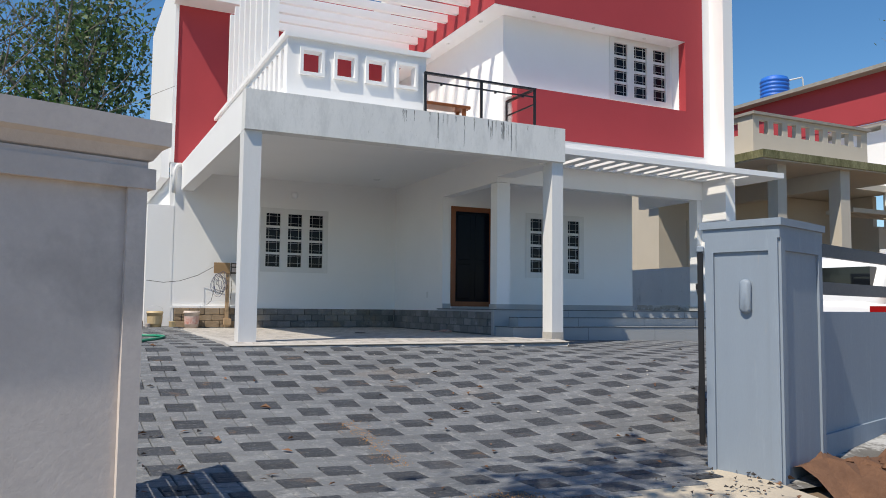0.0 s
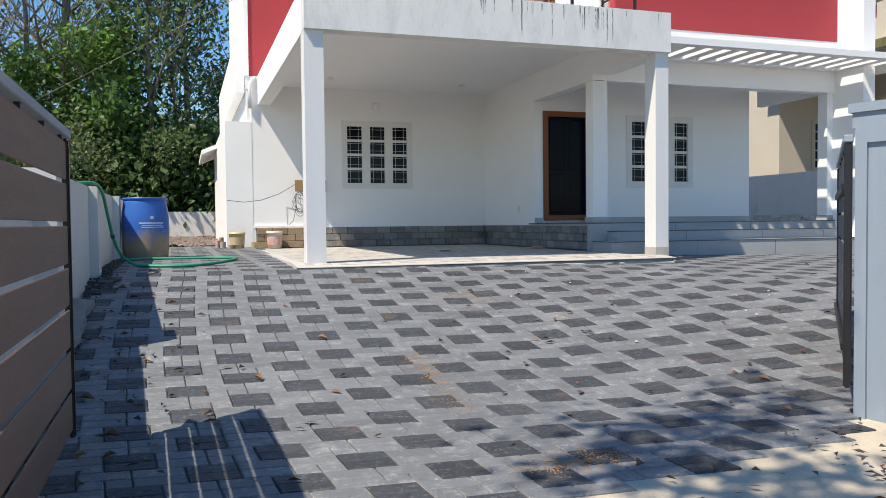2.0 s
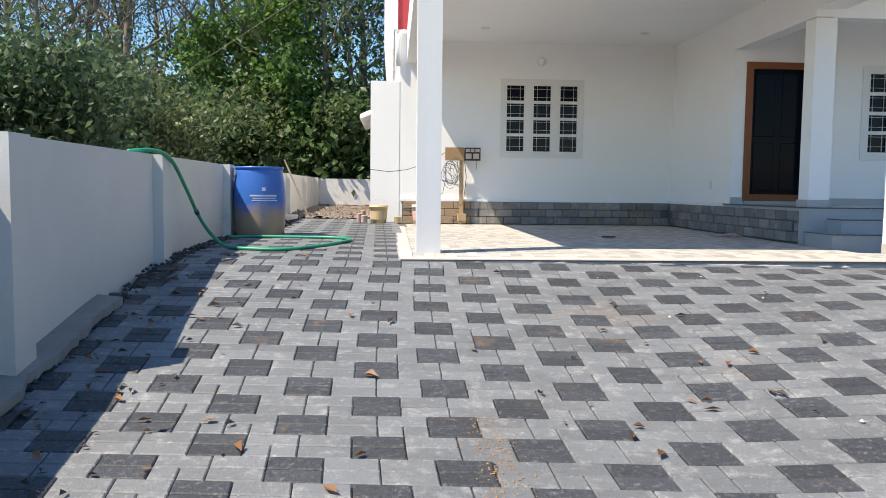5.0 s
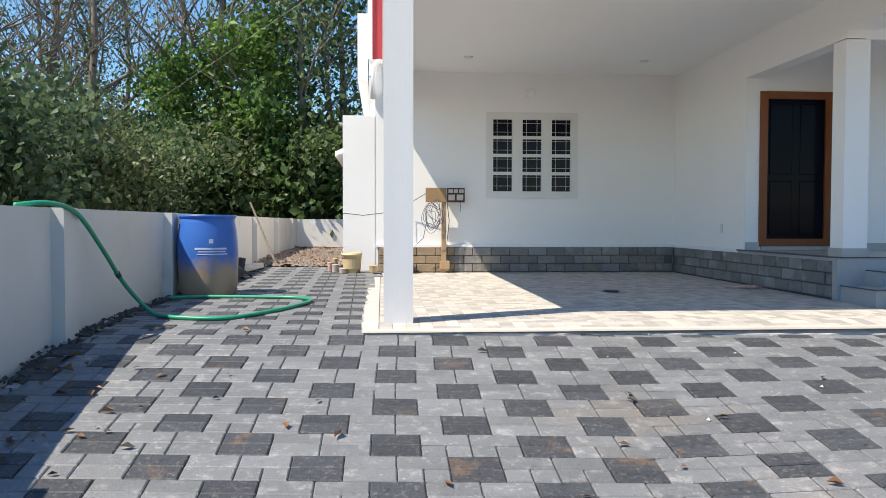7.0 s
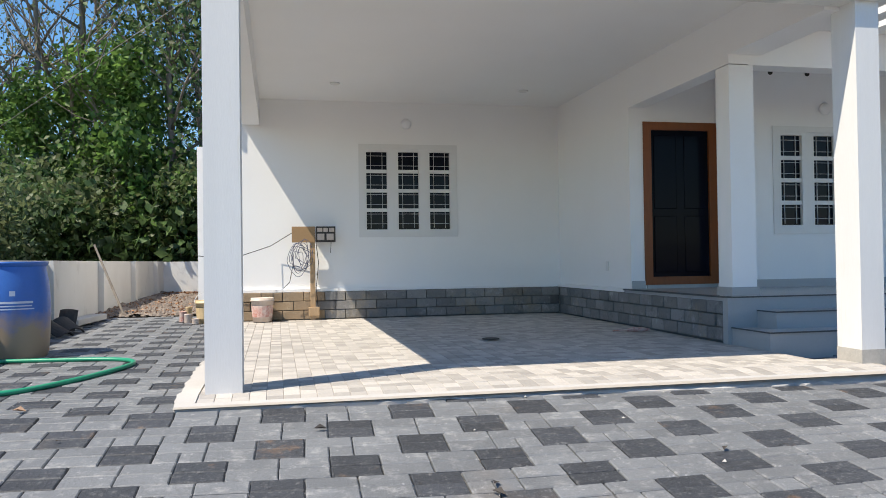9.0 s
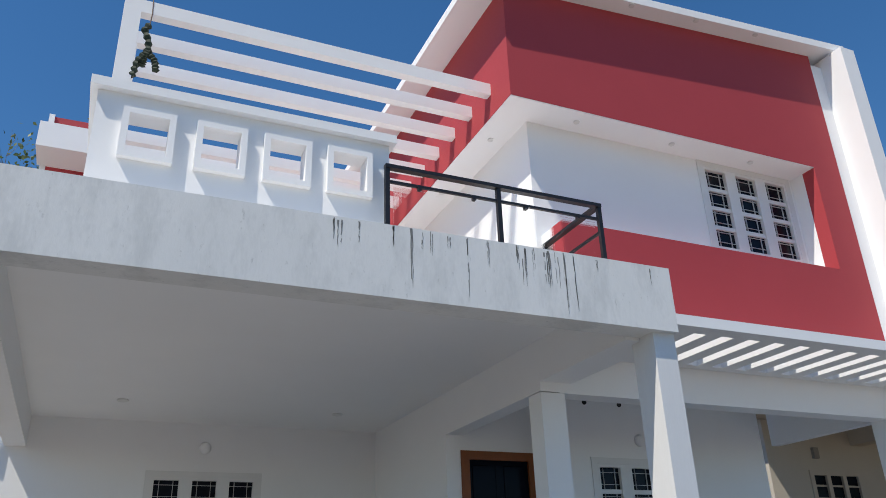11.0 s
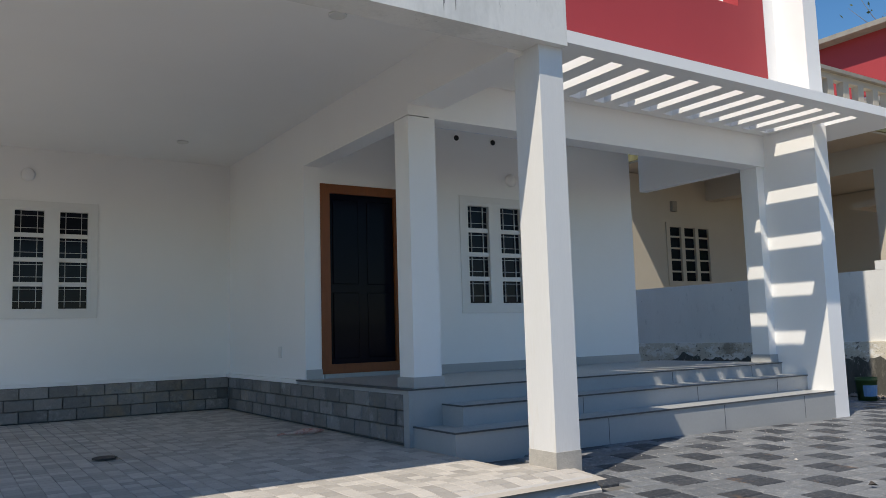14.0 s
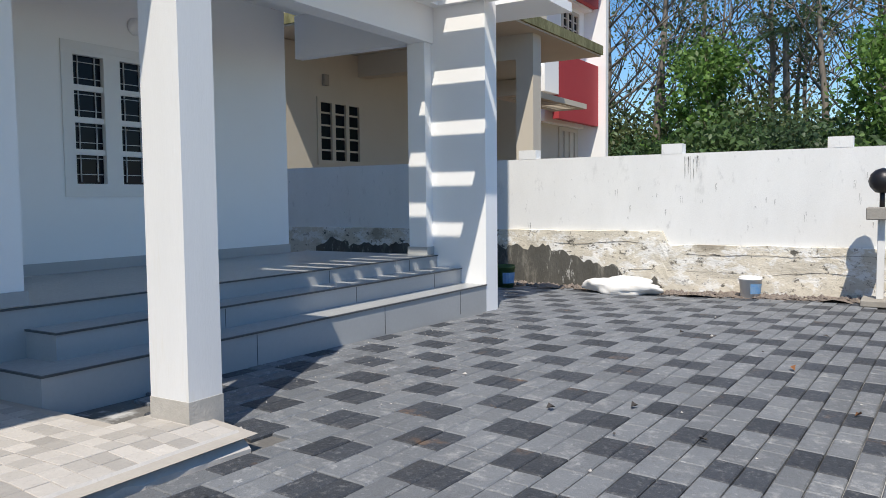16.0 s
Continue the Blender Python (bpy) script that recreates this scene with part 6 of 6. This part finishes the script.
structure("red_verge", sheet(5.45, 9.5, 2.0, 4.9, 0.05, 0.15, 0.28), M_REDSOIL, "heaped red soil beside the road wall", "ground")
structure("gravel_margin", sheet(16.0, 16.6, 6.0, 16.0, 0.0, 0.12, 0.08), M_GRAVEL, "gravel margin along the boundary wall", "ground")
structure("road", sheet(-40, 40, -6.0, 1.6, -0.03, 2.0), M_EARTH, "earth road in front of the gate", "road")


def litter(name, n, region, mat, size, label, category, seed):
    """Curled dry leaves or stones lying on the ground, uncounted."""
    q = random.Random(seed)
    bm = bmesh.new()
    for _ in range(n):
        x, y = region(q)
        z = ground_z(x, y) + 0.012
        a, s = q.uniform(0, 6.28), size * q.uniform(0.5, 1.4)
        c, d = math.cos(a), math.sin(a)
        lift = s * q.uniform(0.1, 0.45)
        pts = [(-0.5, 0, 0), (0, -0.22, lift / s), (0.5, 0, 0.1), (0, 0.22, lift / s * 0.6)]
        v = [bm.verts.new((x + s * (p * c - t * d), y + s * (p * d + t * c), z + s * h)) for p, t, h in pts]
        bm.faces.new((v[0], v[1], v[2]))
        bm.faces.new((v[0], v[2], v[3]))
    return tagged(part(name, bm, mat), label, category, kind="stuff")


litter("dry_leaves", 170, lambda q: (q.uniform(0.0, 12), q.uniform(5.2, 9.5)) if q.random() < 0.6 else (abs(q.gauss(0, 0.5)), q.uniform(5, 12)), M_DRY, 0.085, "scattered curled dry leaves on the pavers", "leaves", 5)
litter("dark_leaves", 120, lambda q: (abs(q.gauss(0.1, 0.6)), q.uniform(5, 10)) if q.random() < 0.5 else (q.uniform(0.5, 14), q.uniform(5.5, 11)), M_DARKSOIL, 0.07, "small dark leaf scraps on the pavers", "leaves", 6)
litter("yard_leaves", 2600, lambda q: (q.uniform(-0.1, 2.0), q.uniform(19.7, 28.5)), M_DRY, 0.11, "dry brown leaves covering the yard", "leaves", 8)


def pebbles(name, n, region, mat, size, label, seed):
    q = random.Random(seed)
    bm = bmesh.new()
    for _ in range(n):
        x, y = region(q)
        s = size * q.uniform(0.4, 1.5)
        z = ground_z(x, y) + s * 0.3
        o = [(s * q.uniform(0.6, 1.2), 0, 0), (-s * q.uniform(0.6, 1.2), 0, 0), (0, s * q.uniform(0.6, 1.2), 0), (0, -s * q.uniform(0.6, 1.2), 0), (0, 0, s * q.uniform(0.5, 0.9)), (0, 0, -s * 0.5)]
        v = [bm.verts.new((x + p[0], y + p[1], z + p[2])) for p in o]
        for i, j in ((0, 2), (2, 1), (1, 3), (3, 0)):
            bm.faces.new((v[i], v[j], v[4]))
            bm.faces.new((v[j], v[i], v[5]))
    return tagged(part(name, bm, mat), label, "stones", kind="stuff")


pebbles("gravel", 2600, lambda q: (q.uniform(-0.1, 2.1), q.uniform(19.6, 27)), M_GRAVEL, 0.05, "loose grey and brown gravel", 21)
pebbles("gravel", 900, lambda q: (q.uniform(16.1, 16.55), q.uniform(6.5, 15)), M_GRAVEL, 0.035, "loose gravel along the boundary wall", 22)
pebbles("soil_lumps", 1200, lambda q: (q.uniform(-0.16, 0.02), q.uniform(5, 19.5)), M_DARKSOIL, 0.019, "loose dark soil lumps along the wall", 23)
pebbles("soil_lumps", 1200, lambda q: (q.uniform(5.9, 9), q.uniform(2.4, 4.9)), M_REDSOIL, 0.04, "lumps of red soil by the road wall", 24)
pebbles("white_chips", 34, lambda q: (q.uniform(4, 15), q.uniform(7, 12)), M_CEM, 0.017, "small white plaster chips on the pavers", 25)

pebbles("sand_grains", 900, lambda q: (q.gauss(2.72, 0.07), q.uniform(6.2, 7.7)) if q.random() < 0.45 else (q.gauss(2.95, 0.22), q.gauss(5.05, 0.10)), M_ORANGE, 0.0055, "spilled orange sand on the pavers", 26)
litter("apron_leaves", 70, lambda q: (q.uniform(3.2, 5.4), q.uniform(3.6, 4.9)), M_DRY, 0.075, "dry leaf scraps on the gate apron", "leaves", 9)
litter("apron_twigs", 60, lambda q: (q.uniform(4.2, 5.3), q.uniform(4.2, 5.1)), M_DARKSOIL, 0.05, "dark twigs and scraps beside the gate pillar", "twigs", 10)
pebbles("lime_chips", 150, lambda q: (q.uniform(8.3, 12.6), 12.6 - abs(q.gauss(0, 0.55))), M_CEM, 0.006, "splashed lime crumbs before the steps", 27)
